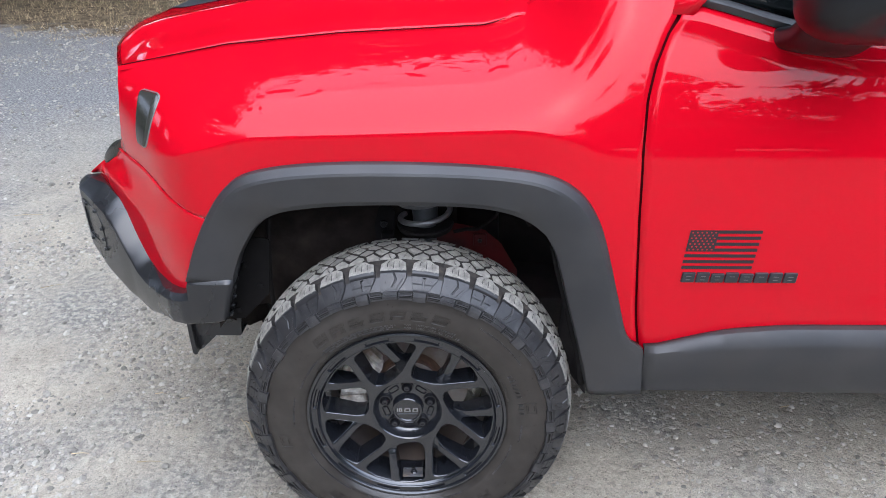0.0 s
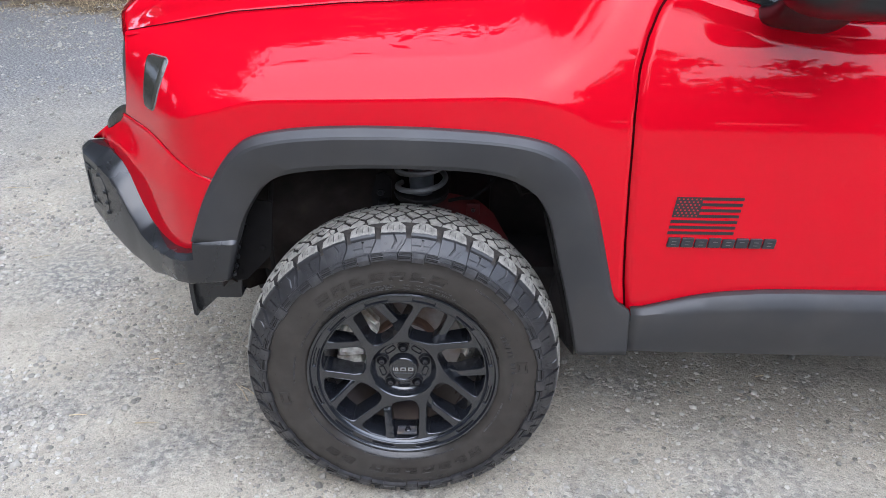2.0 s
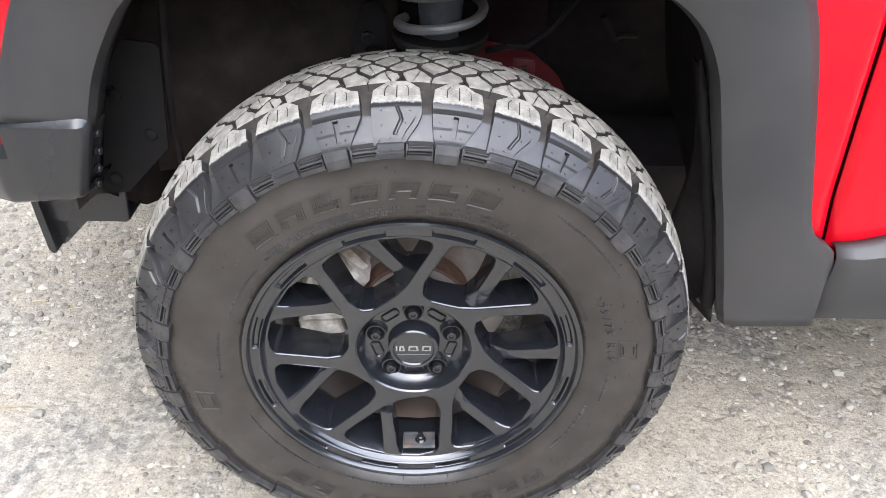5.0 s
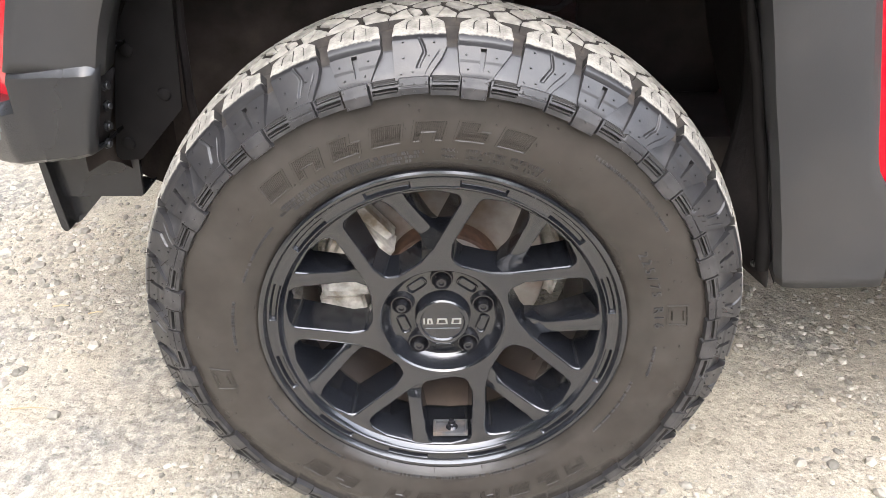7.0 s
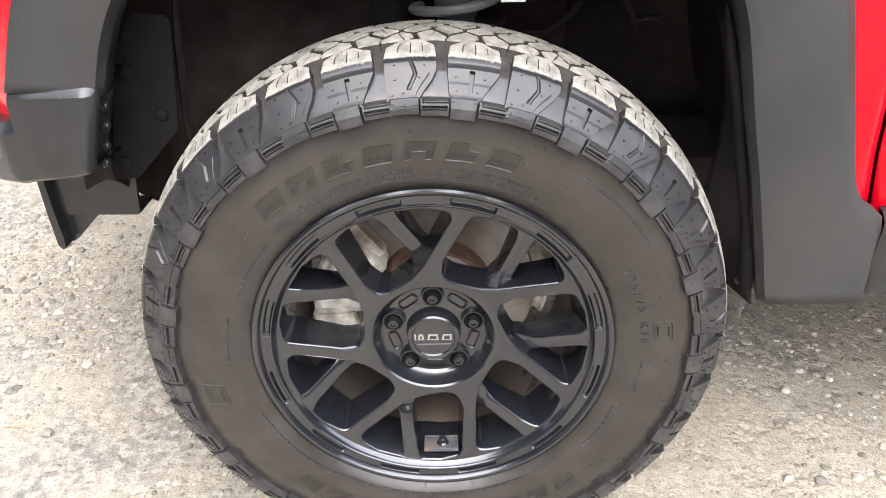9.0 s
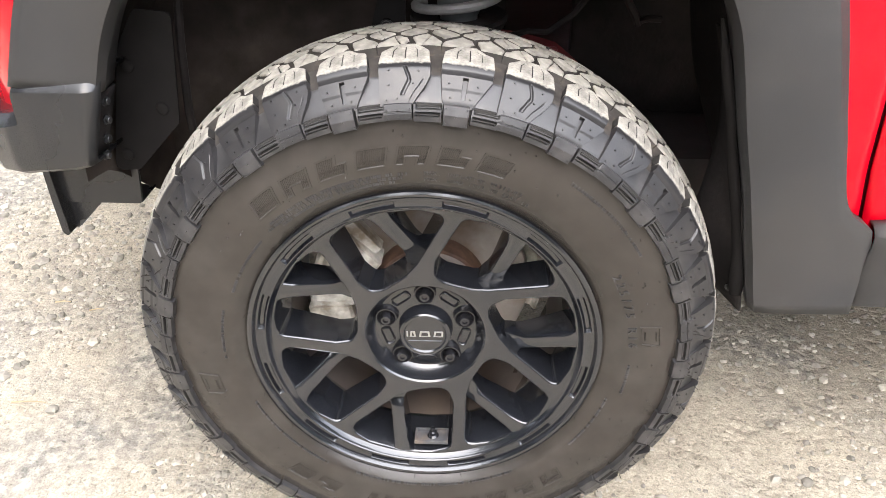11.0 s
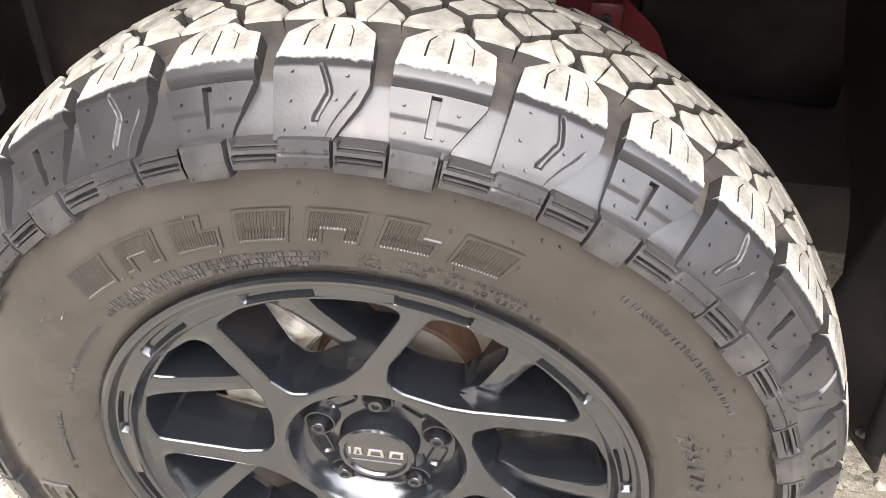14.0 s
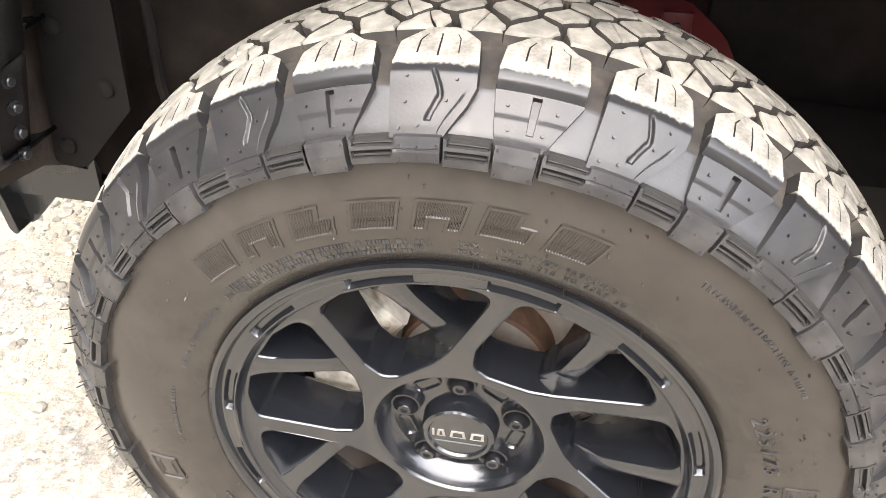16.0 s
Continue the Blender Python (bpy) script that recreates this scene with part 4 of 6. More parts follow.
# middle of the tread: interlocking many-sided blocks, each cut by a sipe
PERIOD = radians(UNIT) * 0.3715
rng = random.Random(5)
SEEDS = []                      # (along, across, pair): four to a row and repeat, in two pairs, each pair split by one narrow sipe
for row, (y, off) in enumerate(((0.0340, 0.0), (0.0565, 0.5), (0.0795, 0.0), (0.1020, 0.5))):
    for k in range(4):
        step = (0.0036 if k % 2 else -0.0036) * (1 if row % 2 else -1)
        u = PERIOD * ((k + off + 0.25 + (0.05 if k % 2 else -0.05)) / 4)
        SEEDS.append(((u + rng.uniform(-0.0016, 0.0016)) % PERIOD, y + step + rng.uniform(-0.0012, 0.0012), row * 2 + k // 2, u))


def clip(poly, n, c):
    """The part of a convex outline where n . p <= c."""
    out = []
    for a, b in zip(poly, poly[1:] + poly[:1]):
        da, db = n[0] * a[0] + n[1] * a[1] - c, n[0] * b[0] + n[1] * b[1] - c
        if da <= 0:
            out.append(a)
        if da * db < 0:
            t = da / (da - db)
            out.append((a[0] + (b[0] - a[0]) * t, a[1] + (b[1] - a[1]) * t))
    return out


def block_piece(bm, poly):
    """One piece of a tread block; poly of (u along, y across) in metres."""
    c = np.mean(poly, axis=0)
    worn = []
    for a, b in zip(poly, poly[1:] + poly[:1]):
        ab = np.array(b) - np.array(a)
        ln = float(np.hypot(*ab))
        worn.append(tuple(np.array(a) + rng.uniform(-0.0004, 0.0004)))
        if ln > 0.008:
            for t in (0.35, 0.7):
                worn.append(tuple(np.array(a) + ab * t + np.array([ab[1], -ab[0]]) / ln * rng.uniform(-0.0008, 0.0008)))
    poly = worn
    rings = []
    for grow, drop in ((-0.0017, 0.0), (-0.0004, 0.0006), (0.0, 0.0020), (0.0010, 0.0115)):
        ring = []
        for u, y in poly:
            w = np.array([u, y]) - c
            k = 1 + grow / max(np.linalg.norm(w), 1e-5)
            uu, yy = c + w * k
            ring.append(bm.verts.new(wheel_point(math.degrees(uu / 0.3715), yy, crown(yy) - drop)))
        rings.append(ring)
    n = len(poly)
    f = bm.faces.new(rings[0])
    f.material_index = 0
    fs = [f]
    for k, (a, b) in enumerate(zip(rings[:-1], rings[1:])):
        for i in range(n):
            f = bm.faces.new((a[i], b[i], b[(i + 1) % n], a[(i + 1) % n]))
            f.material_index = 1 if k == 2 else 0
            fs.append(f)
    bm.normal_update()
    if fs[0].normal.dot(fs[0].calc_center_median()) < 0:
        bmesh.ops.reverse_faces(bm, faces=fs)


blocks = []
for i, (u, y, pair, order) in enumerate(SEEDS):
    poly = [(u - 0.06, 0.0215), (u + 0.06, 0.0215), (u + 0.06, 0.1145), (u - 0.06, 0.1145)]
    for j, (a, b, other, place) in enumerate(SEEDS):
        for shift in (-PERIOD, 0, PERIOD):
            q = (a + shift, b)
            if j == i and shift == 0:
                continue
            n = np.array([q[0] - u, (q[1] - y)])
            mid = np.array([(q[0] + u) / 2, (q[1] + y) / 2])
            n = n / np.linalg.norm(n)
            mate = other == pair and abs(q[0] - u) < PERIOD * 0.4
            poly = clip(poly, n, float(n @ mid) - (0.0008 if mate else (0.0028 if other // 2 == pair // 2 else 0.0037)))
    for tip, far in [(t + UNIT * j, 0) for t in (-2.1, 8.5) for j in (-1, 0, 1, 2)] + [(t + UNIT * j, 1) for t in (3.0, 13.6) for j in (-1, 0, 1, 2)]:
        # flanks of a lug's pointed end at tip degrees
        at, ahead = radians(tip) * 0.3715, (0.0262 if not far else 2 * YC - 0.0262)
        if abs(at - u) < 0.030 and abs(ahead - y) < 0.022:
            n = np.array([at - u, (ahead - y) * 1.6])
            n = n / np.linalg.norm(n)
            poly = clip(poly, n, float(n @ np.array([at, ahead])))
    if len(poly) < 3:
        continue
    bm = bmesh.new()
    c = np.mean(poly, axis=0)
    # a short sipe reaches half across each block
    n = np.array([1.0, 0.35 if pair % 2 else -0.35])
    n = n / np.linalg.norm(n)
    at = float(n @ c) + rng.uniform(-0.003, 0.003)
    for piece in (clip(list(poly), n, at - 0.0004), clip(list(poly), -n, -(at + 0.0004))) if i % 3 == 0 else (list(poly),):
        if len(piece) >= 3:
            block_piece(bm, piece)
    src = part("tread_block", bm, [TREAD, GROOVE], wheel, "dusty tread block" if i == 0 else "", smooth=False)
    blocks.append(src)
    for k in range(1, 17):
        again(src, "tread_block", wheel, turn(UNIT * k))


# band of riveted plates and louvres on the sidewall
def band_height(p, r):
    """Relief in millimetres at p degrees within one repeat and radius r; the band stands well proud of the sidewall."""
    face = lerp(r, [0.303, 0.3145, 0.3245], [7.6, 9.0, 8.6])
    if p < 5.3:
        return face if 0.2 < p < 5.1 and 0.3040 < r < 0.3245 else -1.0
    if 10.6 <= p < 15.9:
        if 10.7 < p < 15.8 and 0.3085 < r < 0.3245:
            return face - 0.4 if abs(r - 0.3165) > 0.0006 else face - 1.4
        return -1.0
    q = (p - 5.3) if p < 10.6 else (p - 15.9)
    sk = (r - 0.314) * 90
    if not (0.3080 if p < 10.6 else 0.3065) < r < 0.3240:
        return -1.0
    for lo in (0.3188, 0.3118):
        if lo < r < lo + 0.0046 and 0.4 + sk * 0.3 < q < 4.95 + sk * 0.3:
            return face - (5.6 if abs(r - lo - 0.0016) > 0.0007 else 3.0)
    return face - 0.8


bm = bmesh.new()
nu, nv = 120, 34
vs = {}
for i in range(nu + 1):
    for j in range(nv + 1):
        p, r = UNIT * i / nu, 0.3035 + 0.0225 * j / nv
        h = band_height(p, r)
        vs[i, j] = (bm.verts.new(wheel_point(p, side_y(r) - h / 1000, r + 0.00012 * h)), h)
for i in range(nu):
    for j in range(nv):
        c = [vs[i, j], vs[i + 1, j], vs[i + 1, j + 1], vs[i, j + 1]]
        if all(x[1] == -1.0 for x in c):
            continue
        f = bm.faces.new([x[0] for x in c])
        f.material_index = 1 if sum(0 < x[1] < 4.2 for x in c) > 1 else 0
bmesh.ops.delete(bm, geom=[v for v in bm.verts if not v.link_faces], context='VERTS')
bm.normal_update()
if sum(f.normal.y * f.calc_area() for f in bm.faces) > 0:
    bmesh.ops.reverse_faces(bm, faces=bm.faces)
for p, r in ((0.7, 0.3070), (4.6, 0.3070), (0.7, 0.322), (4.6, 0.322), (2.65, 0.3145), (11.2, 0.3110), (15.3, 0.3110), (13.2, 0.3125), (11.2, 0.320), (15.3, 0.320), (13.2, 0.319)):
    bmesh.ops.create_cone(bm, segments=6, radius1=0.0013, radius2=0.0010, depth=0.0024, cap_ends=True,
                          matrix=Matrix.Translation(wheel_point(p, side_y(r) - band_height(p, r) / 1000, r)) @ Matrix.Rotation(radians(90), 4, 'X'))
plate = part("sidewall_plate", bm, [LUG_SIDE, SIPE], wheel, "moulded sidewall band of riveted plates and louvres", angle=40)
plate.matrix_local = turn(4.7)
for k in range(1, 17):
    again(plate, "sidewall_plate", wheel, turn(4.7 + UNIT * k))


# raised mark plates on the sidewall: outlined, ribbed shapes
def mark_shape(kind, x, z):
    """Relief in millimetres at x, z in 0..1 of a mark's own box."""
    x = x - 0.16 * (z - 0.5)
    if not 0.07 < x < 0.93:
        return None
    if kind % 3 == 1 and z < 0.42 and 0.36 < x < 0.62:
        return None
    if kind % 3 == 2 and z > 0.62 and x > 0.66:
        return None
    if kind == 3:
        e = min(min(x - 0.07, 0.93 - x) * 1.2, z - 0.02, 0.98 - z)
        return 1.8 if e < 0.07 or (0.20 < e < 0.26 and 0.3 < x < 0.7) else 0.1
    edge = min(x - 0.07, 0.93 - x) * 1.35
    edge = min(edge, z - 0.02, 0.98 - z)
    if kind % 3 == 1 and z < 0.50:
        edge = min(edge, max(abs(x - 0.49) - 0.13, z - 0.42 if 0.36 < x < 0.62 else 0) * 1.3)
    if kind % 3 == 2:
        edge = min(edge, max(0.66 - x, 0.62 - z))
    if edge < 0.085:
        return 1.5
    return 0.9 if int(x * 40) % 2 else 0.1


def build_mark(kind, wide, r0, r1):
    bm = bmesh.new()
    nu, nv = 120, 24
    vs = {}
    for i in range(nu + 1):
        for j in range(nv + 1):
            p, r = wide * (i / nu - 0.5), r0 + (r1 - r0) * j / nv
            h = mark_shape(kind, i / nu, j / nv)
            vs[i, j] = (bm.verts.new(wheel_point(p, side_y(r) - (h if h is not None else -0.4) / 1000, r)), h)
    for i in range(nu):
        for j in range(nv):
            c = [vs[i, j], vs[i + 1, j], vs[i + 1, j + 1], vs[i, j + 1]]
            if all(x[1] is None for x in c):
                continue
            bm.faces.new([x[0] for x in c])
    bmesh.ops.delete(bm, geom=[v for v in bm.verts if not v.link_faces], context='VERTS')
    bm.normal_update()
    if sum(f.normal.y * f.calc_area() for f in bm.faces) > 0:
        bmesh.ops.reverse_faces(bm, faces=bm.faces)
    return bm


for k in range(7):
    ob = part("raised_mark", build_mark((0, 1, 2, 0, 1, 2, 0)[k], 8.7, 0.2575, 0.2825), RUBBER, wheel, "ribbed raised rubber mark" if k == 0 else "", angle=30)
    ob.matrix_local = turn(-43.4 + 9.40 * (k + 0.5))
for k in range(9):
    ob = part("raised_mark", build_mark((1, 2, 0)[k % 3], 8.0, 0.2550, 0.2780), RUBBER, wheel, "", angle=30)
    ob.matrix_local = turn(136.0 + 9.0 * (k + 0.5) + (7 if k > 6 else 0))
for phi, wide, r0, r1 in ((82.0, 7.0, 0.262, 0.288), (259.5, 8.0, 0.262, 0.288)):
    ob = part("raised_mark", build_mark(3, wide, r0, r1), RUBBER, wheel, "", angle=30)
    ob.matrix_local = turn(phi)


# moulded writing close to the rim
def letters(bm, text, size, phi, r, advance=0.72, height=0.0007):
    """Text along the sidewall, its foot towards the rim, read clockwise."""
    for ch in text:
        if ch != " ":
            cu = bpy.data.curves.new("letter", 'FONT')
            cu.body, cu.size, cu.align_x, cu.resolution_u, cu.extrude = ch, size, 'CENTER', 2, height
            ob = new("letter", cu)
            me = bpy.data.meshes.new_from_object(ob.evaluated_get(bpy.context.evaluated_depsgraph_get()))
            y = side_y(r + size * 0.35)
            lean = math.degrees(math.atan2(side_y(r + size * 0.7) - side_y(r), size * 0.7))
            me.transform(turn(phi) @ Matrix.Translation((0, side_y(r) - 0.0002, K * r)) @ pose(0, 0, 0, 90 - lean))
            bm.from_mesh(me)
            bpy.data.objects.remove(ob)
            bpy.data.curves.remove(cu)
            bpy.data.meshes.remove(me)
        phi += math.degrees(size * advance / (r + size * 0.3))


bm = bmesh.new()
letters(bm, "225/75 R16", 0.0160, 62.0, 0.2490, 0.70, 0.0016)
part("size_marking", bm, LUG_SIDE, wheel, "moulded tyre size writing", smooth=False)
bm = bmesh.new()
letters(bm, "MAX. INFLATION PRESSURE", 0.0068, 2.0, 0.2465, 0.70, 0.0009)
letters(bm, "MAX. LOAD 1000 KG 2205 LB", 0.0068, 2.0, 0.2385, 0.70, 0.0009)
part("load_marking", bm, LUG_SIDE, wheel, "small moulded load writing", smooth=False)
bm = bmesh.new()
letters(bm, "TREADWEAR", 0.0066, 34.6, 0.2862, 0.70, 0.0009)
letters(bm, "TRACTION A", 0.0066, 45.4, 0.2866, 0.70, 0.0009)
part("grade_marking", bm, LUG_SIDE, wheel, "small moulded grade writing", smooth=False)
# small writing that cannot be read: rows of bars
bm = bmesh.new()
rng = random.Random(11)
for p0, p1, r in ((-42, -2, 0.2475), (-44, -4, 0.2425), (-40, -6, 0.2375), (-68, -48, 0.2410), (91, 103, 0.2525), (106, 128, 0.2400), (150, 205, 0.2340), (215, 250, 0.2360), (42.6, 44.6, 0.2880), (54.5, 60, 0.2885), (268, 285, 0.2470)):
    p = p0
    while p < p1:
        w = rng.uniform(0.25, 0.7)
        if rng.random() < 0.82:
            m = turn(p) @ Matrix.Translation((0, side_y(r) - 0.0002, K * r))
            bmesh.ops.create_cube(bm, size=1.0, matrix=m @ Matrix.Diagonal((0.0026 * w * 1.6, 0.0020, 0.0034, 1)))
        p += w + 0.18
part("moulded_writing", bm, LUG_SIDE, wheel, "", smooth=False)["kind"] = "stuff"
# rubber vent hairs and a moulding ring
bm = bmesh.new()
for k in range(120):
    phi = rng.uniform(0, 360) if k > 22 else k * 16.4 + 4
    r = rng.uniform(0.255, 0.30) if k > 22 else 0.2235
    c = wheel_point(phi, side_y(r), r)
    d = Vector((rng.uniform(-0.3, 0.3), -1, rng.uniform(-0.2, 0.4))).normalized()
    ln = rng.uniform(0.003, 0.009) if k <= 22 else rng.uniform(0.001, 0.003)
    tube(bm, [c, c + d * ln * 0.5, c + d * ln + Vector((0, 0, -0.001))], lambda t: (0.0006 if ln > 0.003 else 0.0010) - 0.0003 * t, 5)
for k in range(70):
    phi = rng.uniform(225, 300) if k < 50 else rng.uniform(50, 140)
    r = rng.uniform(0.318, 0.352)
    i = int(np.argmin(abs(ENV[:, 1] - r) + (np.arange(61) < 25) * 1.0))
    c = wheel_point(phi, *ENV[i])
    d = (wheel_point(phi, *ENV_N[i]) + Vector((rng.uniform(-0.4, 0.4), 0, rng.uniform(-0.4, 0.4)))).normalized()
    tube(bm, [c, c + d * rng.uniform(0.004, 0.009)], 0.0005, 5)
part("rubber_hairs", bm, RUBBER, wheel)["kind"] = "stuff"

# ---- alloy rim ----
bm = bmesh.new()
spin(bm, [(-0.020, 0.2260), (-0.0310, 0.2285), (-0.0350, 0.2275), (-0.0362, 0.2245), (-0.0352, 0.2215), (-0.0315, 0.2193), (-0.0300, 0.2188)], 144)
spin(bm, [(-0.0290, 0.2036), (-0.0262, 0.2026), (-0.0238, 0.2008), (-0.0215, 0.1990), (-0.010, 0.1975), (0.010, 0.1955), (0.040, 0.1890), (0.070, 0.1830),
          (0.150, 0.1830), (0.172, 0.197), (0.175, 0.2270)], 144)
bmesh.ops.recalc_face_normals(bm, faces=bm.faces)
for f in bm.faces:
    f.material_index = 1 if f.calc_center_median().y > 0.012 else 0
part("rim_barrel", bm, [RIM, BARREL], wheel, "satin black rim barrel and lip", angle=28)

# lip ring with twelve milled slots
bm = bmesh.new()
LIP = ((0.2036, 0.0290, 0), (0.2046, 0.0305, 0), (0.2058, 0.0305, 0), (0.2064, 0.0302, 0.15), (0.2084, 0.0300, 0.94), (0.2090, 0.0300, 1), (0.2126, 0.0300, 1), (0.2132, 0.0300, 0.94), (0.2148, 0.0302, 0.15), (0.2153, 0.0305, 0), (0.2172, 0.0305, 0), (0.2188, 0.0300, 0))
rows = []
for k in range(12):
    for j, (p, deep) in enumerate(((-8.0, 0.0), (-3.0, 0.0), (2.0, 0.0), (7.0, 0.0), (7.25, 0.4), (7.6, 1.0), (11.0, 1.0), (15.0, 1.0), (18.0, 1.0), (21.4, 1.0), (21.75, 0.4))):
        a = radians(30 * k + p)
        rows.append([bm.verts.new((r * math.sin(a), -d + 0.0052 * deep * hole, r * math.cos(a))) for r, d, hole in LIP])
for i in range(len(rows)):
    p, q = rows[i], rows[(i + 1) % len(rows)]
    for j in range(len(LIP) - 1):
        bm.faces.new((p[j], p[j + 1], q[j + 1], q[j]))
bmesh.ops.recalc_face_normals(bm, faces=bm.faces)
if sum(f.normal.y * f.calc_area() for f in bm.faces) > 0:
    bmesh.ops.reverse_faces(bm, faces=bm.faces)
part("lip_ring", bm, RIM, wheel, "slotted satin black outer lip ring", angle=30)


def polar(r, deg):
    return (r * math.cos(radians(deg)), r * math.sin(radians(deg)))


FACE = -0.0060                  # the spokes' front plane


def face_y(r):
    return float(np.interp(r, [0.0780, 0.0800, 0.083, 0.125, 0.165, 0.1990], [FACE + 0.0030, FACE + 0.0008, FACE, FACE - 0.003, FACE - 0.009, FACE - 0.0155]))


WINDOW = round_poly([polar(0.1905, 80.6), polar(0.1960, 91.0), polar(0.1975, 104.0), polar(0.1960, 117.5), polar(0.1910, 126.2), polar(0.120, 133.8), polar(0.0975, 133.5),
                     polar(0.0900, 125.0), polar(0.0920, 113.0), polar(0.0985, 102.5), polar(0.1130, 94.0)], 0.0125, 8)


def grown(outline, d):
    n, out = len(outline), []
    cen = Vector((sum(p[0] for p in outline) / n, sum(p[1] for p in outline) / n))
    for i in range(n):
        a, b, c = Vector(outline[i - 1]), Vector(outline[i]), Vector(outline[(i + 1) % n])
        t = (c - a).normalized()
        nn = Vector((t.y, -t.x))
        out.append(b + (nn if nn.dot(b - cen) > 0 else -nn) * d)
    return out


from mathutils.geometry import delaunay_2d_cdt
loops = [[Vector(polar(0.1990, 360 * i / 112)) for i in range(112)], [Vector(polar(0.0780, -360 * i / 84)) for i in range(84)]]
holes = []
for k in range(7):
    rot = Matrix.Rotation(radians(-360 / 7 * k), 2)
    holes.append([rot @ Vector(p) for p in WINDOW])
    loops.append([rot @ p for p in grown(WINDOW, 0.0022)])
pts, edges = [], []
for lp in loops:
    i0 = len(pts)
    pts += lp
    edges += [(i0 + i, i0 + (i + 1) % len(lp)) for i in range(len(lp))]


def inside(p, lp):
    hit, j = False, len(lp) - 1
    for i in range(len(lp)):
        if (lp[i].y > p.y) != (lp[j].y > p.y) and p.x < (lp[j].x - lp[i].x) * (p.y - lp[i].y) / (lp[j].y - lp[i].y) + lp[i].x:
            hit = not hit
        j = i
    return hit


for r in (0.0800, 0.083, 0.088, 0.096, 0.104, 0.112, 0.120, 0.127, 0.134, 0.141, 0.149, 0.158, 0.168, 0.179, 0.189, 0.1955):
    for i in range(112):
        p = Vector(polar(r, 360 * (i + 0.37) / 112))
        if not any(inside(p, lp) for lp in loops[2:]) and min((p - q).length for lp in loops[2:] for q in lp) > 0.003:
            pts.append(p)
flat, _, tris, *_ = delaunay_2d_cdt(pts, edges, [], 0, 1e-6)


bm = bmesh.new()
top = [bm.verts.new((p.x, face_y(p.length), p.y)) for p in flat]
for t in tris:
    c = (flat[t[0]] + flat[t[1]] + flat[t[2]]) / 3
    if c.length < 0.0778 or c.length > 0.1990 or any(inside(c, lp) for lp in loops[2:]):
        continue
    f = bm.faces.new([top[i] for i in t])
bmesh.ops.delete(bm, geom=[v for v in bm.verts if not v.link_faces], context='VERTS')
bm.normal_update()
for f in bm.faces:
    if f.normal.y > 0:
        f.normal_flip()
# window walls: chamfer, the deep sides of the spokes, then their bevelled backs
def held(p, most):
    return p * min(1.0, most / p.length)


for k, lp in enumerate(loops[2:]):
    core = holes[k]
    rings = [[bm.verts.new((p.x, face_y(p.length), p.y)) for p in lp],
             [bm.verts.new((p.x, face_y(p.length) + 0.0006, p.y)) for p, q in zip(grown([tuple(c) for c in core], 0.0010), lp)],
             [bm.verts.new((p.x, face_y(p.length) + 0.0021, p.y)) for p, q in zip(core, lp)],
             [bm.verts.new((p.x, 0.014, p.y)) for p in (held(q, 0.1915) for q in grown([tuple(q) for q in core], -0.0022))],
             [bm.verts.new((p.x, 0.038, p.y)) for p in (held(q, 0.1855) for q in grown([tuple(q) for q in core], -0.0044))],
             [bm.verts.new((p.x, 0.046, p.y)) for p in (held(q, 0.1880) for q in grown([tuple(q) for q in core], 0.0020))]]
    n = len(lp)
    fs = []
    for a, b in zip(rings[:-1], rings[1:]):
        for i in range(n):
            fs.append(bm.faces.new((a[i], a[(i + 1) % n], b[(i + 1) % n], b[i])))
    cen = sum((v.co for v in rings[0]), Vector()) / n
    bm.normal_update()
    if fs[2 * n].normal.dot(cen - fs[2 * n].calc_center_median()) < 0:
        bmesh.ops.reverse_faces(bm, faces=fs)
bmesh.ops.remove_doubles(bm, verts=bm.verts, dist=0.00005)
face = part("rim_face", bm, RIM, wheel, "satin black alloy rim face with seven forked spokes", angle=26)

# thin arms: each drops from the lip to a spread foot low on the side of a thick spoke
bm = bmesh.new()
A, B = Vector(polar(0.1995, 105.4)), Vector(polar(0.1135, 92.6))
way = (B - A).normalized()
across = Vector((-way.y, way.x))
rows = []
for i in range(25):
    t = i / 24
    c = A + (B - A) * t
    half = lerp(t, [0, 0.06, 0.20, 0.60, 0.74, 0.84, 0.92, 1], [0.0165, 0.0125, 0.0102, 0.0092, 0.0092, 0.0115, 0.0160, 0.0190])
    y = face_y(min(0.199, c.length)) + lerp(t, [0, 0.10, 0.35, 0.60, 0.76, 0.86, 1], [0.0006, 0.0008, 0.0035, 0.0075, 0.0105, 0.0150, 0.0180])
    rows.append([bm.verts.new((c.x + across.x * w, yy, c.y + across.y * w)) for w, yy in
                 ((-half * 0.84, 0.040), (-half, y + 0.0028), (-half + 0.0008, y + 0.0009), (-half + 0.0026, y), (half - 0.0026, y), (half - 0.0008, y + 0.0009), (half, y + 0.0028), (half * 0.84, 0.040))])
for p, q in zip(rows[:-1], rows[1:]):
    for j in range(7):
        bm.faces.new((p[j], p[j + 1], q[j + 1], q[j]))
bmesh.ops.recalc_face_normals(bm, faces=bm.faces)
if sum(f.normal.y * f.calc_area() for f in bm.faces) > 0:
    bmesh.ops.reverse_faces(bm, faces=bm.faces)
arm = part("spoke_arm", bm, RIM, wheel, "thin sunken spoke arm", angle=40)
for k in range(1, 7):
    again(arm, "spoke_arm", wheel, turn(360 / 7 * k))

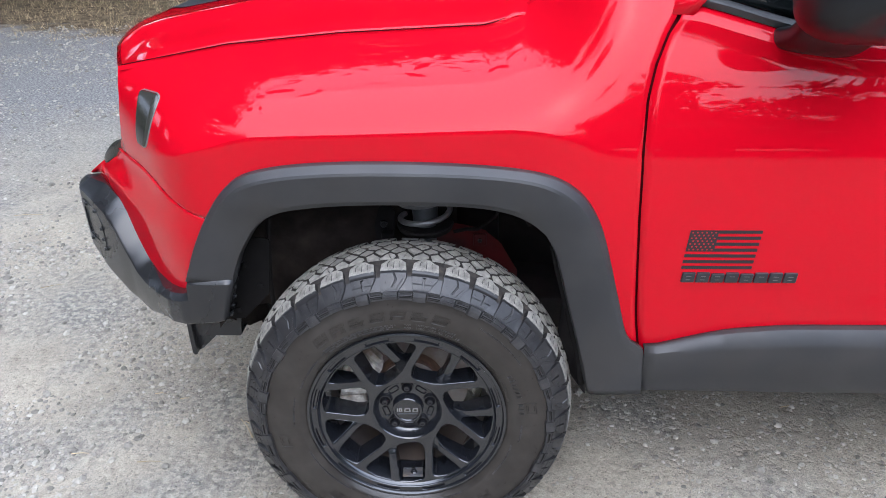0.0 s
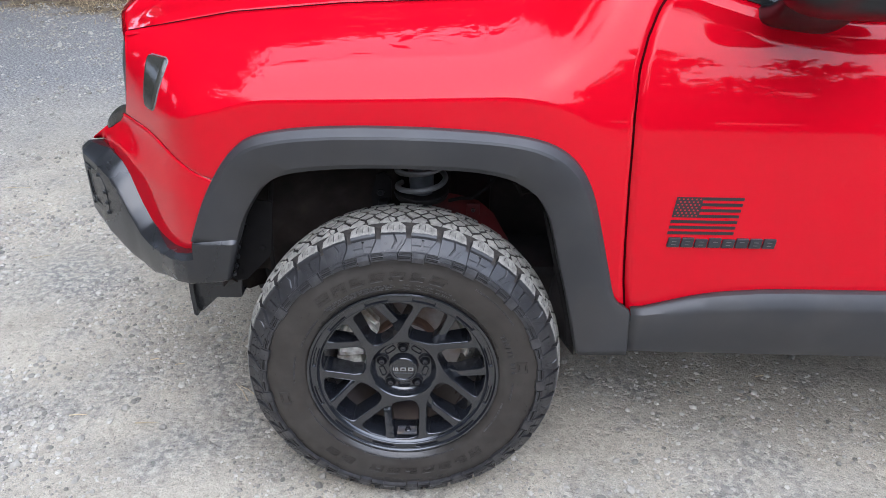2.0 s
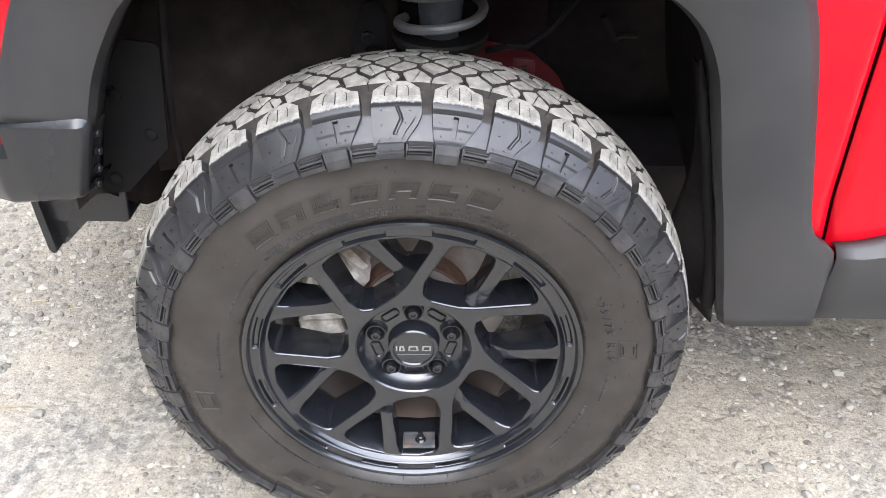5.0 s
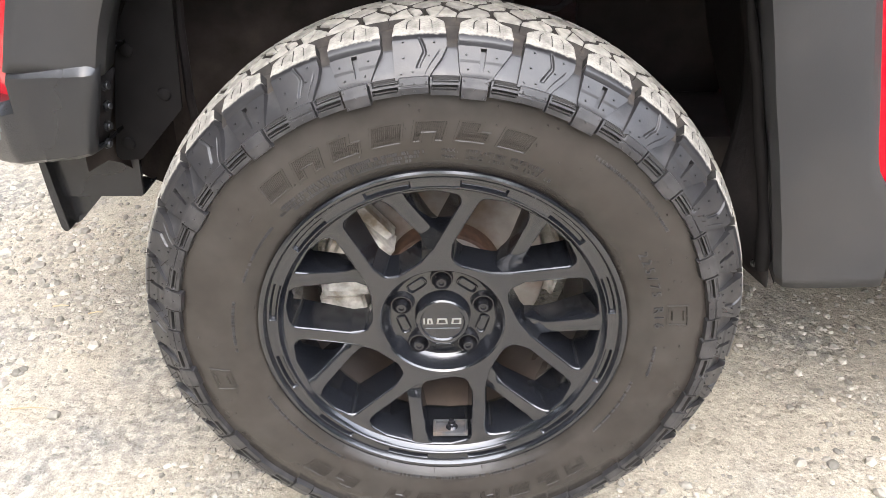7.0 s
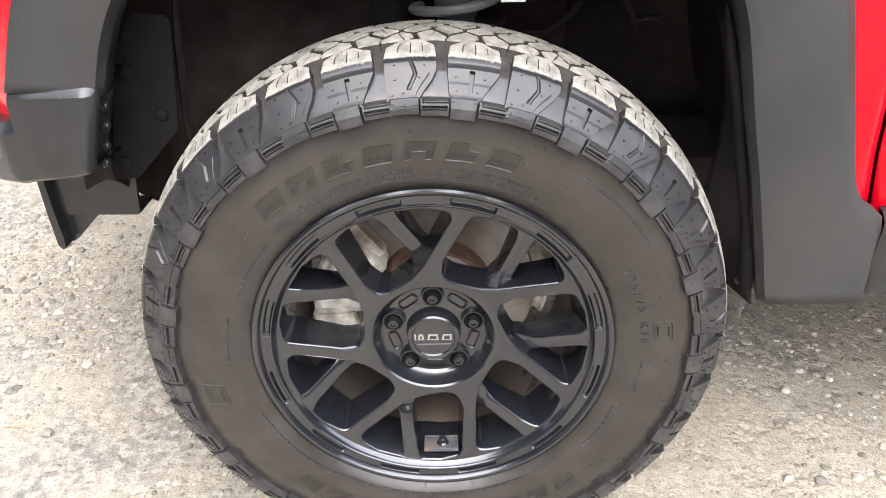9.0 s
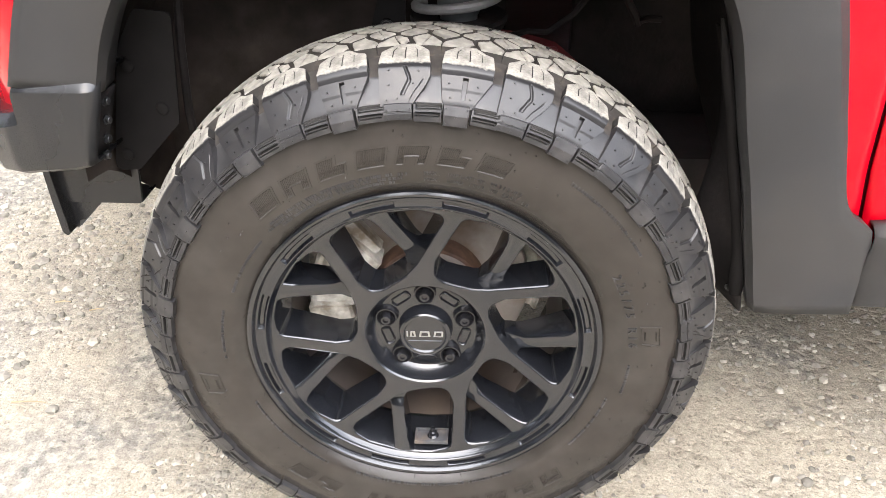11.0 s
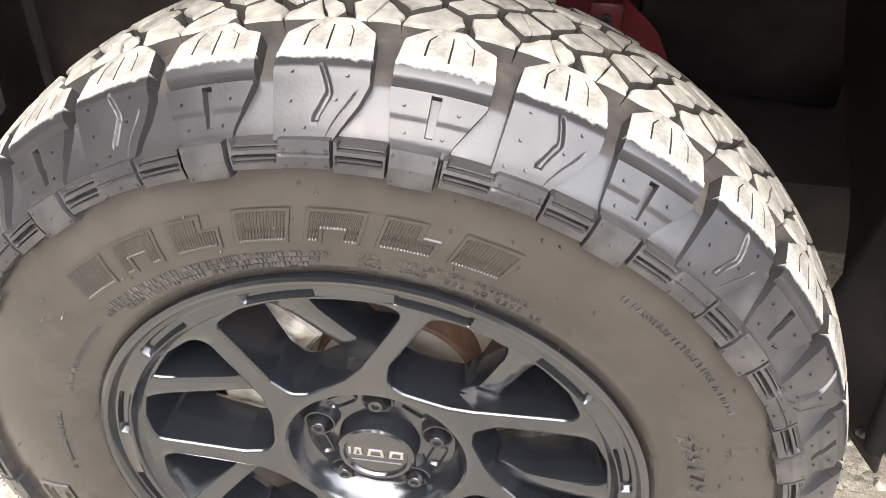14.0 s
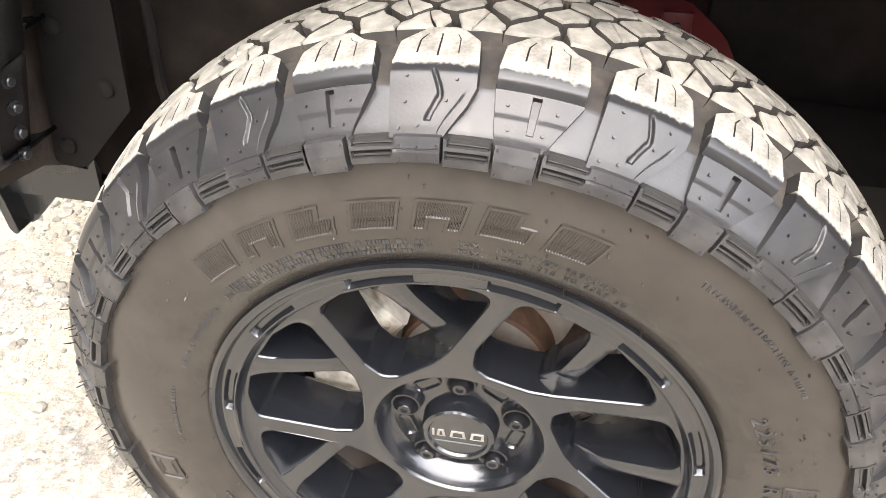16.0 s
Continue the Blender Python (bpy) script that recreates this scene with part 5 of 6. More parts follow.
# recessed hub with pockets, nuts and cap
bm = bmesh.new()
spin(bm, [(FACE + 0.0028, 0.0783), (0.002, 0.0765), (0.0140, 0.0715), (0.0175, 0.0670), (0.0180, 0.0430), (0.0165, 0.0400), (0.0165, 0.0)], 84)
bmesh.ops.recalc_face_normals(bm, faces=bm.faces)
hub = part("hub_dish", bm, RIM, wheel, "dished satin black hub", angle=30)
bm = bmesh.new()
spin(bm, [(-0.0125, 0.0), (-0.0125, 0.0255), (-0.0150, 0.0270), (-0.0150, 0.0300), (-0.0135, 0.0320), (-0.004, 0.0335), (0.006, 0.0345)], 72)
bmesh.ops.recalc_face_normals(bm, faces=bm.faces)
cap = part("centre_cap", bm, RIM, wheel, "round black centre cap", angle=30)
cap.location.y = 0.011
cap.scale = (1.06, 1.0, 1.06)
# plain light shapes where the cap carries a mark
bm = bmesh.new()
for x0, x1, x2, x3 in ((-0.0245, -0.0225, -0.0225, -0.0245), (-0.0205, -0.0120, -0.0135, -0.0190), (-0.0080, 0.0070, 0.0055, -0.0065), (0.0110, 0.0240, 0.0240, 0.0125)):
    prism(bm, [(x0, -0.0036), (x1, -0.0036), (x2, 0.0050), (x3, 0.0050)], -0.0132, -0.0120)
    if x1 - x0 > 0.004:
        prism(bm, [(x0 + 0.0026, -0.0022), (x1 - 0.0026, -0.0022), (x2 - 0.0022, 0.0034), (x3 + 0.0022, 0.0034)], -0.0134, -0.0120, mat=2)
prism(bm, [(-0.0215, -0.0108), (0.0215, -0.0108), (0.0225, -0.0098), (-0.0225, -0.0098)], -0.0132, -0.0120, mat=1)
part("cap_mark", bm, [CHROME, DAMPER, RIM], wheel, "bright plain mark", smooth=False).location.y = 0.011
nut = bmesh.new()
spin(nut, [(-0.006, 0.0), (-0.006, 0.0028), (-0.008, 0.0036), (-0.008, 0.0062), (-0.0065, 0.0072), (0.004, 0.0078)], 18)
spin(nut, [(0.0045, 0.0082), (0.0030, 0.0095), (0.0005, 0.0112), (-0.0012, 0.0125), (-0.0010, 0.0140), (0.0062, 0.0150)], 24)
bmesh.ops.recalc_face_normals(nut, faces=nut.faces)
nut = part("lug_nut", nut, GLOSS, wheel, "black splined lug nut", angle=40)
stad = round_poly([(-0.0125, -0.0052), (0.0125, -0.0052), (0.0125, 0.0052), (-0.0125, 0.0052)], 0.005, 5)
bm = bmesh.new()
rows = []
for k, y in ((1.28, 0.0062), (1.20, 0.0035), (1.04, 0.0030), (0.90, 0.0050), (0.80, 0.0088), (0.0, 0.0088)):
    rows.append([bm.verts.new((x * (k if k < 1 else 1 + (k - 1) * 0.6), y, z * k)) for x, z in stad])
for a, b in zip(rows[:-1], rows[1:]):
    for i in range(len(a)):
        bm.faces.new((a[i], a[(i + 1) % len(a)], b[(i + 1) % len(a)], b[i]))
bmesh.ops.recalc_face_normals(bm, faces=bm.faces)
slot = part("hub_pocket", bm, RIM, wheel, angle=40)
for k in range(5):
    m = turn(72 * k) @ Matrix.Translation((0, 0.012, 0.055))
    n = turn(72 * k + 36) @ Matrix.Translation((0, 0.012, 0.0545))
    if k:
        again(nut, "lug_nut", wheel, m)
        again(slot, "hub_pocket", wheel, n)
    else:
        nut.matrix_local, slot.matrix_local = m, n
PLATE = material("grey_cast_plate", (0.085, 0.085, 0.09), 0.35, metal=0.3, vary=0.2, grain=60.0, tint=(0.20, 0.15, 0.11), patch=20.0)

# ---- brake behind the spokes ----
brake = new("brake")
brake.parent = car
brake.location, brake.rotation_euler = AXLE + Vector((0, 0.034, 0)), wheel.rotation_euler
tagged(brake, "worn front disc brake with a cast caliper")
bm = bmesh.new()
spin(bm, [(0.050, 0.0), (0.050, 0.068), (0.051, 0.074)], 72)
hat = part("disc_hat", bm, DISC, brake, "grey steel disc hat")
bm = bmesh.new()
spin(bm, [(0.051, 0.074), (0.053, 0.078), (0.060, 0.080), (0.085, 0.081)], 72)
part("hat_edge", bm, RUST, hat, "rusty edge of the disc hat")
bm = bmesh.new()
spin(bm, [(0.085, 0.076), (0.084, 0.080), (0.084, 0.141), (0.086, 0.143), (0.106, 0.143), (0.108, 0.141), (0.108, 0.08)], 96)
part("brake_disc", bm, DISC, brake, "worn steel brake disc")


def arc_block(name, label, y0, y1, r0, r1, a0, a1):
    bm = bmesh.new()
    rows, b = [], 0.004
    for k in range(13):
        p = a0 + (a1 - a0) * k / 12
        rows.append([bm.verts.new(wheel_point(p, y, r / K)) for y, r in ((y0, r0 + b), (y0, r1 - b), (y0 + b, r1), (y1, r1), (y1, r0), (y0 + b, r0))])
    for a, c in zip(rows[:-1], rows[1:]):
        for j in range(6):
            bm.faces.new((a[j], a[(j + 1) % 6], c[(j + 1) % 6], c[j]))
    bm.faces.new(rows[0]), bm.faces.new(rows[-1])
    bmesh.ops.recalc_face_normals(bm, faces=bm.faces)
    part(name, bm, CAST, brake, label, angle=30)


arc_block("caliper", "pale cast brake caliper", 0.036, 0.080, 0.088, 0.168, -93, -47)
arc_block("caliper_finger", "", 0.028, 0.040, 0.100, 0.160, -88, -73)
arc_block("caliper_finger", "", 0.028, 0.040, 0.100, 0.158, -66, -52)
arc_block("caliper_bracket", "", 0.034, 0.080, 0.110, 0.172, -112, -94)
arc_block("caliper_bridge", "", 0.082, 0.120, 0.146, 0.170, -106, -50)
arc_block("caliper_bracket", "", 0.050, 0.075, 0.100, 0.170, -46, -40)
bm = bmesh.new()
spin(bm, [(0.112, 0.06), (0.112, 0.158), (0.104, 0.162), (0.104, 0.166), (0.116, 0.166)], 60, -20, 120)
part("dust_shield", bm, CAST, brake, "pale brake dust shield", angle=30)
# pressure sensor on the barrel behind the lowest window, with its valve nut
bm = bmesh.new()
box(bm, (0.048, 0.030, 0.004), pose(0.006, -0.004, -0.1835, -6), 0.001)
for dx, dy, wx, wy in ((0, 0.0135, 0.048, 0.003), (0, -0.0135, 0.048, 0.003), (-0.0225, 0, 0.003, 0.030), (0.0225, 0, 0.003, 0.030)):
    box(bm, (wx, wy, 0.003), pose(0.006 + dx, -0.004 + dy, -0.1805 - dy * 0.1, -6), 0.0008)
part("pressure_sensor", bm, PLATE, wheel, "grey pressure sensor plate", angle=30)
bm = bmesh.new()
spin(bm, [(-0.014, 0.0), (-0.014, 0.0035), (-0.008, 0.0035), (-0.007, 0.0055), (-0.003, 0.0060), (0.0, 0.0085)], 14)
bmesh.ops.rotate(bm, matrix=Matrix.Rotation(radians(-90), 3, 'X'), verts=bm.verts)
bmesh.ops.translate(bm, vec=(0.008, -0.004, -0.180), verts=bm.verts)
bmesh.ops.recalc_face_normals(bm, faces=bm.faces)
part("valve_nut", bm, GLOSS, wheel, "dark valve nut", angle=30)



# the other three wheels
for x, far in ((0, True), (REAR, False), (REAR, True)):
    other = new("wheel")
    other.parent = car
    other.location = (x, 2 * MID - AXLE.y if far else AXLE.y, AXLE.z)
    other.rotation_euler = (radians(1.7 if far else -1.7), 0, math.pi if far else 0)
    for ob in list(wheel.children):
        kind = ob.name.split(".")[0]
        if kind in ("tyre", "rim_barrel", "rim_face", "hub_dish", "centre_cap", "lug_nut", "lip_ring", "spoke_arm") or (kind == "shoulder_lug" and ob.data in (plain_a.data, plain_b.data)):
            again(ob, kind, other, ob.matrix_local.copy())
            if kind == "shoulder_lug":
                again(ob, kind, other, flip @ ob.matrix_local)
    for k in range(17):
        for src in blocks:
            again(src, "tread_block", other, turn(UNIT * k))


# ---- inside the wheel arch ----
liner = new("wheel_liner")
liner.parent = car
tagged(liner, "dark wheel arch liner")
bm = bmesh.new()
arch = spline([(-0.418, 0.570), (-0.412, 0.62)] + [(-0.392, 0.70), (-0.365, 0.765), (-0.33, 0.82), (-0.28, 0.866), (-0.20, 0.895), (-0.05, 0.908), (0.12, 0.906), (0.22, 0.893), (0.285, 0.858),
               (0.325, 0.80), (0.345, 0.735), (0.362, 0.665), (0.382, 0.59), (0.398, 0.52), (0.412, 0.44), (0.420, 0.405)], 80)


def liner_point(u, v):
    x, z = arch[int(round(u * 80))]
    # edge lip at the flare, then the sheet runs inwards; bowed a little
    y = 0.028 + 0.30 * v
    wob = 0.010 * math.sin(u * 21) * v
    out = Vector((x, 0, z - 0.371)).normalized() * (0.012 * math.sin(v * 3.0) + wob)
    drop = lerp(y, [0.03, 0.10, 0.20, 0.33], [0.0, 0.02, 0.11, 0.16]) * max(0.0, 1 - u / 0.07)
    return Vector((x + out.x + 0.10 * drop, y, z + out.z - drop))


grid(bm, lambda u, v: liner_point(u * 0.30, v), 24, 10, ref=(1, 0, -0.3))
part("front_liner", bm, BROWN, liner, "dusty black front liner sheet")
bm = bmesh.new()
grid(bm, lambda u, v: liner_point(0.62 + u * 0.38, v * (1 - 0.25 * u)), 30, 10, ref=(-1, 0, -0.3))
part("rear_liner", bm, LINER, liner, "dark rear liner sheet")
bm = bmesh.new()
grid(bm, lambda u, v: Vector((-0.47 + 0.43 * u, 0.22 + 0.22 * u ** 0.7 + 0.02 * math.sin(7 * v), lerp(u, [0, 0.2, 0.35, 1], [0.49, 0.48, 0.38, 0.34]) * (1 - v) + 0.96 * v)), 16, 16, ref=(0.4, -1, 0))
part("inner_liner", bm, BROWN, liner, "dark inner liner panel")
# upright fold and edge strip at the liner's front part
bm = bmesh.new()
tube(bm, [(-0.345, 0.20, 0.50), (-0.342, 0.19, 0.60), (-0.332, 0.185, 0.70), (-0.318, 0.185, 0.80)], 0.006, 8)
part("liner_fold", bm, LINER, liner)
bm = bmesh.new()
prism(bm, round_poly([(-0.420, 0.550), (-0.385, 0.552), (-0.318, 0.620), (-0.300, 0.760), (-0.345, 0.765), (-0.378, 0.715)], 0.01, 3), 0.100, 0.104)
part("flap_plate", bm, FLAP, liner, "black fastened flap")
clip_bm = bmesh.new()
spin(clip_bm, [(-0.003, 0.0), (-0.003, 0.004), (-0.0015, 0.0075), (0.0005, 0.0085)], 14)
clip_ob = part("liner_clip", clip_bm, FLAP, liner)
clip_ob.matrix_local = Matrix.Translation((-0.335, 0.098, 0.640))
for x, z in ((-0.368, 0.695), (-0.396, 0.575)):
    again(clip_ob, "liner_clip", liner, Matrix.Translation((x, 0.098, z)))
# black rubber guard hanging along the rear leg
bm = bmesh.new()


def guard(u, v):
    z = 0.755 - 0.350 * u
    x = lerp(z, [0.405, 0.44, 0.52, 0.60, 0.70, 0.755], [0.412, 0.408, 0.395, 0.378, 0.355, 0.340])
    w = lerp(u, [0, 0.3, 0.7, 0.9, 1], [0.012, 0.045, 0.085, 0.085, 0.05])
    return Vector((x - 0.004 - w * v * 0.42 + 0.012 * math.sin(6 * u) * v, 0.022 + 0.075 * v + 0.006 * math.sin(9 * u), z))


grid(bm, guard, 30, 8, ref=(-1, -0.5, 0))
thicken(part("mud_guard", bm, LINER, liner, "wrinkled black rubber guard"), 0.003)
again(bolt, "liner_clip", liner, Matrix.Translation((0.398, 0.046, 0.428)))
bm = bmesh.new()
lip = spline([(0.318, 0.030, 0.780), (0.332, 0.030, 0.735), (0.349, 0.030, 0.665), (0.369, 0.030, 0.590), (0.385, 0.030, 0.520), (0.396, 0.028, 0.465), (0.400, 0.026, 0.432)], 40)
tube(bm, [(x + 0.0012 * math.sin(40 * z), y + 0.0015 * math.sin(63 * z), z) for x, y, z in lip], lambda t: lerp(t, [0, 0.15, 0.8, 0.93, 1], [0.002, 0.0065, 0.0080, 0.0110, 0.0075]), 12)
part("rubber_lip", bm, FLAP, liner, "thick black rubber lip with a bulbous foot")

# inner body: red apron, rail and tower
apron = new("inner_apron")
apron.parent = car
tagged(apron, "dusty red inner body apron in painted shade, with dark pipes")
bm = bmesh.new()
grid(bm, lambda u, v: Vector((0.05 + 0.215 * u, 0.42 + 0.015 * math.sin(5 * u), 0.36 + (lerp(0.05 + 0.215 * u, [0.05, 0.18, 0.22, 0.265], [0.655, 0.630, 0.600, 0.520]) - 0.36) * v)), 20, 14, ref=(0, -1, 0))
part("apron_panel", bm, APRON, apron, "dusty red apron panel in painted shade")
bm = bmesh.new()
box(bm, (0.035, 0.012, 0.035), pose(0.165, 0.412, 0.608, 0, 0, 0), 0.004)
part("apron_boss", bm, APRON, apron)
again(bolt, "bolt", apron, Matrix.Translation((0.165, 0.404, 0.608)))
bm = bmesh.new()
box(bm, (0.26, 0.06, 0.50), pose(0.345, 0.56, 0.72, 0, 0, -8), 0.012)
part("bulkhead", bm, LINER, apron, "dark bulkhead")
bm = bmesh.new()
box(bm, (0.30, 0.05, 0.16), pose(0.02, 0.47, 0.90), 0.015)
part("tower", bm, APRON, apron, "red suspension tower in painted shade")
bm = bmesh.new()
grid(bm, lambda u, v: Vector((-0.40 + 0.80 * u, 0.10 + 0.45 * v, 0.985 + 0.03 * math.sin(9 * v) - 0.05 * (2 * u - 1) ** 2)), 12, 8, ref=(0, 0, -1))
part("arch_roof", bm, LINER, apron, "dark arch roof")
bm = bmesh.new()
grid(bm, lambda u, v: Vector((-0.45 + 0.55 * u, 0.52, 0.35 + 0.65 * v)), 4, 4, ref=(0, -1, 0))
box(bm, (0.10, 0.09, 0.13), pose(-0.215, 0.34, 0.89, 0, 10, 0), 0.02)
box(bm, (0.10, 0.08, 0.10), pose(-0.09, 0.38, 0.90, 0, -8, 0), 0.02)
part("engine_bay", bm, LINER, apron, "dark ducts and engine bay parts")
bm = bmesh.new()
tube(bm, [(0.10, 0.35, 0.66), (0.13, 0.34, 0.672), (0.16, 0.35, 0.668), (0.20, 0.37, 0.69), (0.24, 0.38, 0.74)], 0.005, 7)
tube(bm, [(0.27, 0.34, 0.72), (0.285, 0.345, 0.695), (0.292, 0.345, 0.680)], 0.006, 7)
tube(bm, [(0.285, 0.345, 0.685), (0.305, 0.345, 0.690), (0.325, 0.35, 0.688)], 0.005, 7)
part("brake_pipe", bm, LINER, apron, "thin dark brake pipes")

# ---- strut ----
strut = new("strut")
strut.parent = car
tagged(strut, "suspension strut with a silver coil spring")
SX, SY = 0.030, 0.320
bm = bmesh.new()
pts = []
for i in range(170):
    a = 2 * math.pi * i / 32 + 2.6
    z = 0.7097 + 0.0455 * i / 32
    pts.append((SX + 0.062 * math.cos(a), SY + 0.062 * math.sin(a), z))
tube(bm, pts, 0.0072, 10)
part("coil_spring", bm, SPRING, strut, "silver coil spring")
bm = bmesh.new()
spin(bm, [(0.55, 0.026), (0.70, 0.027), (0.705, 0.030), (0.76, 0.034), (0.80, 0.034), (0.81, 0.024), (0.95, 0.022)], 28)
bmesh.ops.rotate(bm, matrix=Matrix.Rotation(radians(90), 3, 'X'), verts=bm.verts)
bmesh.ops.translate(bm, vec=(SX, SY, 0), verts=bm.verts)
bmesh.ops.recalc_face_normals(bm, faces=bm.faces)
part("damper_tube", bm, DAMPER, strut, "grey damper tube")
bm = bmesh.new()
spin(bm, [(0.680, 0.030), (0.680, 0.050), (0.686, 0.066), (0.697, 0.071), (0.702, 0.069), (0.696, 0.056), (0.698, 0.030)], 36)
bmesh.ops.rotate(bm, matrix=Matrix.Rotation(radians(90), 3, 'X'), verts=bm.verts)
bmesh.ops.translate(bm, vec=(SX, SY, 0), verts=bm.verts)
bmesh.ops.recalc_face_normals(bm, faces=bm.faces)
part("spring_seat", bm, LINER, strut, "dark spring seat")
bm = bmesh.new()
prism(bm, round_poly([(-0.105, 0.60), (-0.060, 0.60), (-0.055, 0.70), (-0.070, 0.725), (-0.095, 0.715), (-0.110, 0.66)], 0.01, 3), 0.385, 0.395)
box(bm, (0.03, 0.03, 0.02), pose(-0.075, 0.375, 0.640), 0.004)
part("strut_bracket", bm, LINER, strut, "dark strut bracket")
again(bolt, "bolt", strut, Matrix.Translation((-0.085, 0.382, 0.666)) @ Matrix.Scale(1.6, 4))


# ---- trees round the place: they stand outside the view and show in the paint ----
def build_tree(seed, height):
    rnd = random.Random(seed)
    tree = new("tree")
    bm = bmesh.new()
    top = height * 0.72
    trunk = [(0.12 * math.sin(z * 1.3 + seed), 0.10 * math.sin(z * 0.9), z) for z in np.linspace(-0.1, top, 9)]
    tube(bm, trunk, lambda t: 0.17 * (1 - 0.8 * t) + 0.02, 9)
    tips = []
    for k in range(16):
        z = height * rnd.uniform(0.22, 0.70)
        a, ln = rnd.uniform(0, 6.28), height * rnd.uniform(0.16, 0.30)
        b = Vector((0.12 * math.sin(z * 1.3 + seed), 0.10 * math.sin(z * 0.9), z))
        e = b + Vector((math.cos(a) * ln, math.sin(a) * ln, ln * rnd.uniform(0.2, 0.8)))
        tube(bm, [b, b.lerp(e, 0.5) + Vector((0, 0, 0.1)), e], lambda t: 0.05 * (1 - 0.75 * t) + 0.008, 6)
        tips += [b.lerp(e, 0.6), e]
    tips += [Vector((rnd.uniform(-0.5, 0.5), rnd.uniform(-0.5, 0.5), height * rnd.uniform(0.7, 0.95))) for _ in range(7)]
    part("trunk", bm, BARK, tree)
    verts, faces = [], []
    for tip in tips:
        r = height * rnd.uniform(0.07, 0.13)
        for _ in range(110):
            d = Vector((rnd.gauss(0, 1), rnd.gauss(0, 1), rnd.gauss(0, 0.7)))
            c = tip + d * r * 0.44
            u = Vector((rnd.gauss(0, 1), rnd.gauss(0, 1), rnd.gauss(0, 1))).normalized()
            w = u.orthogonal().normalized()
            s = rnd.uniform(0.075, 0.15)
            i = len(verts)
            verts += [tuple(c - u * s), tuple(c + w * s * 0.55), tuple(c + u * s), tuple(c - w * s * 0.55)]
            faces.append((i, i + 1, i + 2, i + 3))
    me = bpy.data.meshes.new("crown")
    me.from_pydata(verts, [], faces)
    me.materials.append(LEAF)
    crown_ob = new("crown", me)
    crown_ob.parent = tree
    return tagged(tree, "leafy green tree with a rough brown trunk", "tree", "trees round the clearing")


TREES = [build_tree(3, 6.0), build_tree(8, 7.5)]
rng = random.Random(21)
spots = []
for k in range(34):
    a = 360 * k / 34 + rng.uniform(-4, 4)
    spots.append((a, rng.uniform(11.0, 14.5) * (1.0 if 180 < a < 360 else 1.12)))
for k in range(32):
    a = 360 * (k + 0.5) / 32 + rng.uniform(-4, 4)
    spots.append((a, rng.uniform(15.0, 18.0)))
for k, (a, d) in enumerate(spots):
    m = Matrix.Translation((0.5 + d * math.cos(radians(a)), d * math.sin(radians(a)), 0)) @ pose(0, 0, 0, 0, 0, rng.uniform(0, 360)) @ Matrix.Scale(1.75 if a < 180 else (rng.uniform(1.0, 1.4) if a < 236 else rng.uniform(0.36, 0.56)), 4)
    if k < 2:
        TREES[k].matrix_basis = m
    else:
        copy_thing(TREES[k % 2], m)

# low bushy growth between the trunks
for k in range(70):
    a = radians(360 * (k + 0.3) / 70 + rng.uniform(-3, 3))
    d = rng.uniform(13.5, 16.5)
    copy_thing(TREES[k % 2], Matrix.Translation((0.5 + d * math.cos(a), d * math.sin(a), -0.85)) @ pose(0, 0, 0, 0, 0, rng.uniform(0, 360)) @ Matrix.Diagonal((1.2, 1.2, 0.36, 1)))

# ---- loose stones, straw and dry grass ----
def stones():
    rs = np.random.RandomState(4)
    t = (1 + 5 ** 0.5) / 2
    ico = np.array([(-1, t, 0), (1, t, 0), (-1, -t, 0), (1, -t, 0), (0, -1, t), (0, 1, t), (0, -1, -t), (0, 1, -t), (t, 0, -1), (t, 0, 1), (-t, 0, -1), (-t, 0, 1)]) / 1.9
    fc = np.array([(0, 11, 5), (0, 5, 1), (0, 1, 7), (0, 7, 10), (0, 10, 11), (1, 5, 9), (5, 11, 4), (11, 10, 2), (10, 7, 6), (7, 1, 8), (3, 9, 4), (3, 4, 2), (3, 2, 6), (3, 6, 8), (3, 8, 9), (4, 9, 5), (2, 4, 11), (6, 2, 10), (8, 6, 7), (9, 8, 1)])
    verts, faces, n = [], [], 0
    while n < 46000:
        x, y = (rs.uniform(-2.4, 2.2), rs.uniform(-1.0, 1.6)) if n < 24000 else (rs.uniform(-5.6, -0.3), 7.2 * rs.rand() ** 1.25)
        if noise.noise((x * 2.3, y * 2.3, 5.0)) + rs.uniform(-0.32, 0.42) < 0.06 or (abs(x) < 0.16 and -0.06 < y < 0.22):
            continue
        s = 0.0022 + 0.0066 * rs.rand() ** 3 + (0.010 * rs.rand() if rs.rand() < 0.04 else 0)
        s *= 1.0 + 0.11 * max(0.0, y - 0.5) + (0.12 if x < -0.8 else 0.0)
        v = ico * (s * rs.uniform(0.7, 1.3, 3) * (1, 1, 0.65)) * rs.uniform(0.8, 1.15, (12, 1))
        a = rs.uniform(0, 6.28)
        v = v @ np.array([(math.cos(a), -math.sin(a), 0), (math.sin(a), math.cos(a), 0), (0, 0, 1)])
        verts.append(v + (x, y, uneven(x, y) + s * 0.15))
        faces.append(fc + 12 * n)
        n += 1
    me = bpy.data.meshes.new("gravel_stones")
    me.from_pydata(np.vstack(verts).tolist(), [], np.vstack(faces).tolist())
    me.materials.append(STONE)
    tagged(new("gravel_stones", me), "loose grey gravel stones lying on the dirt", "gravel", kind="stuff")


stones()


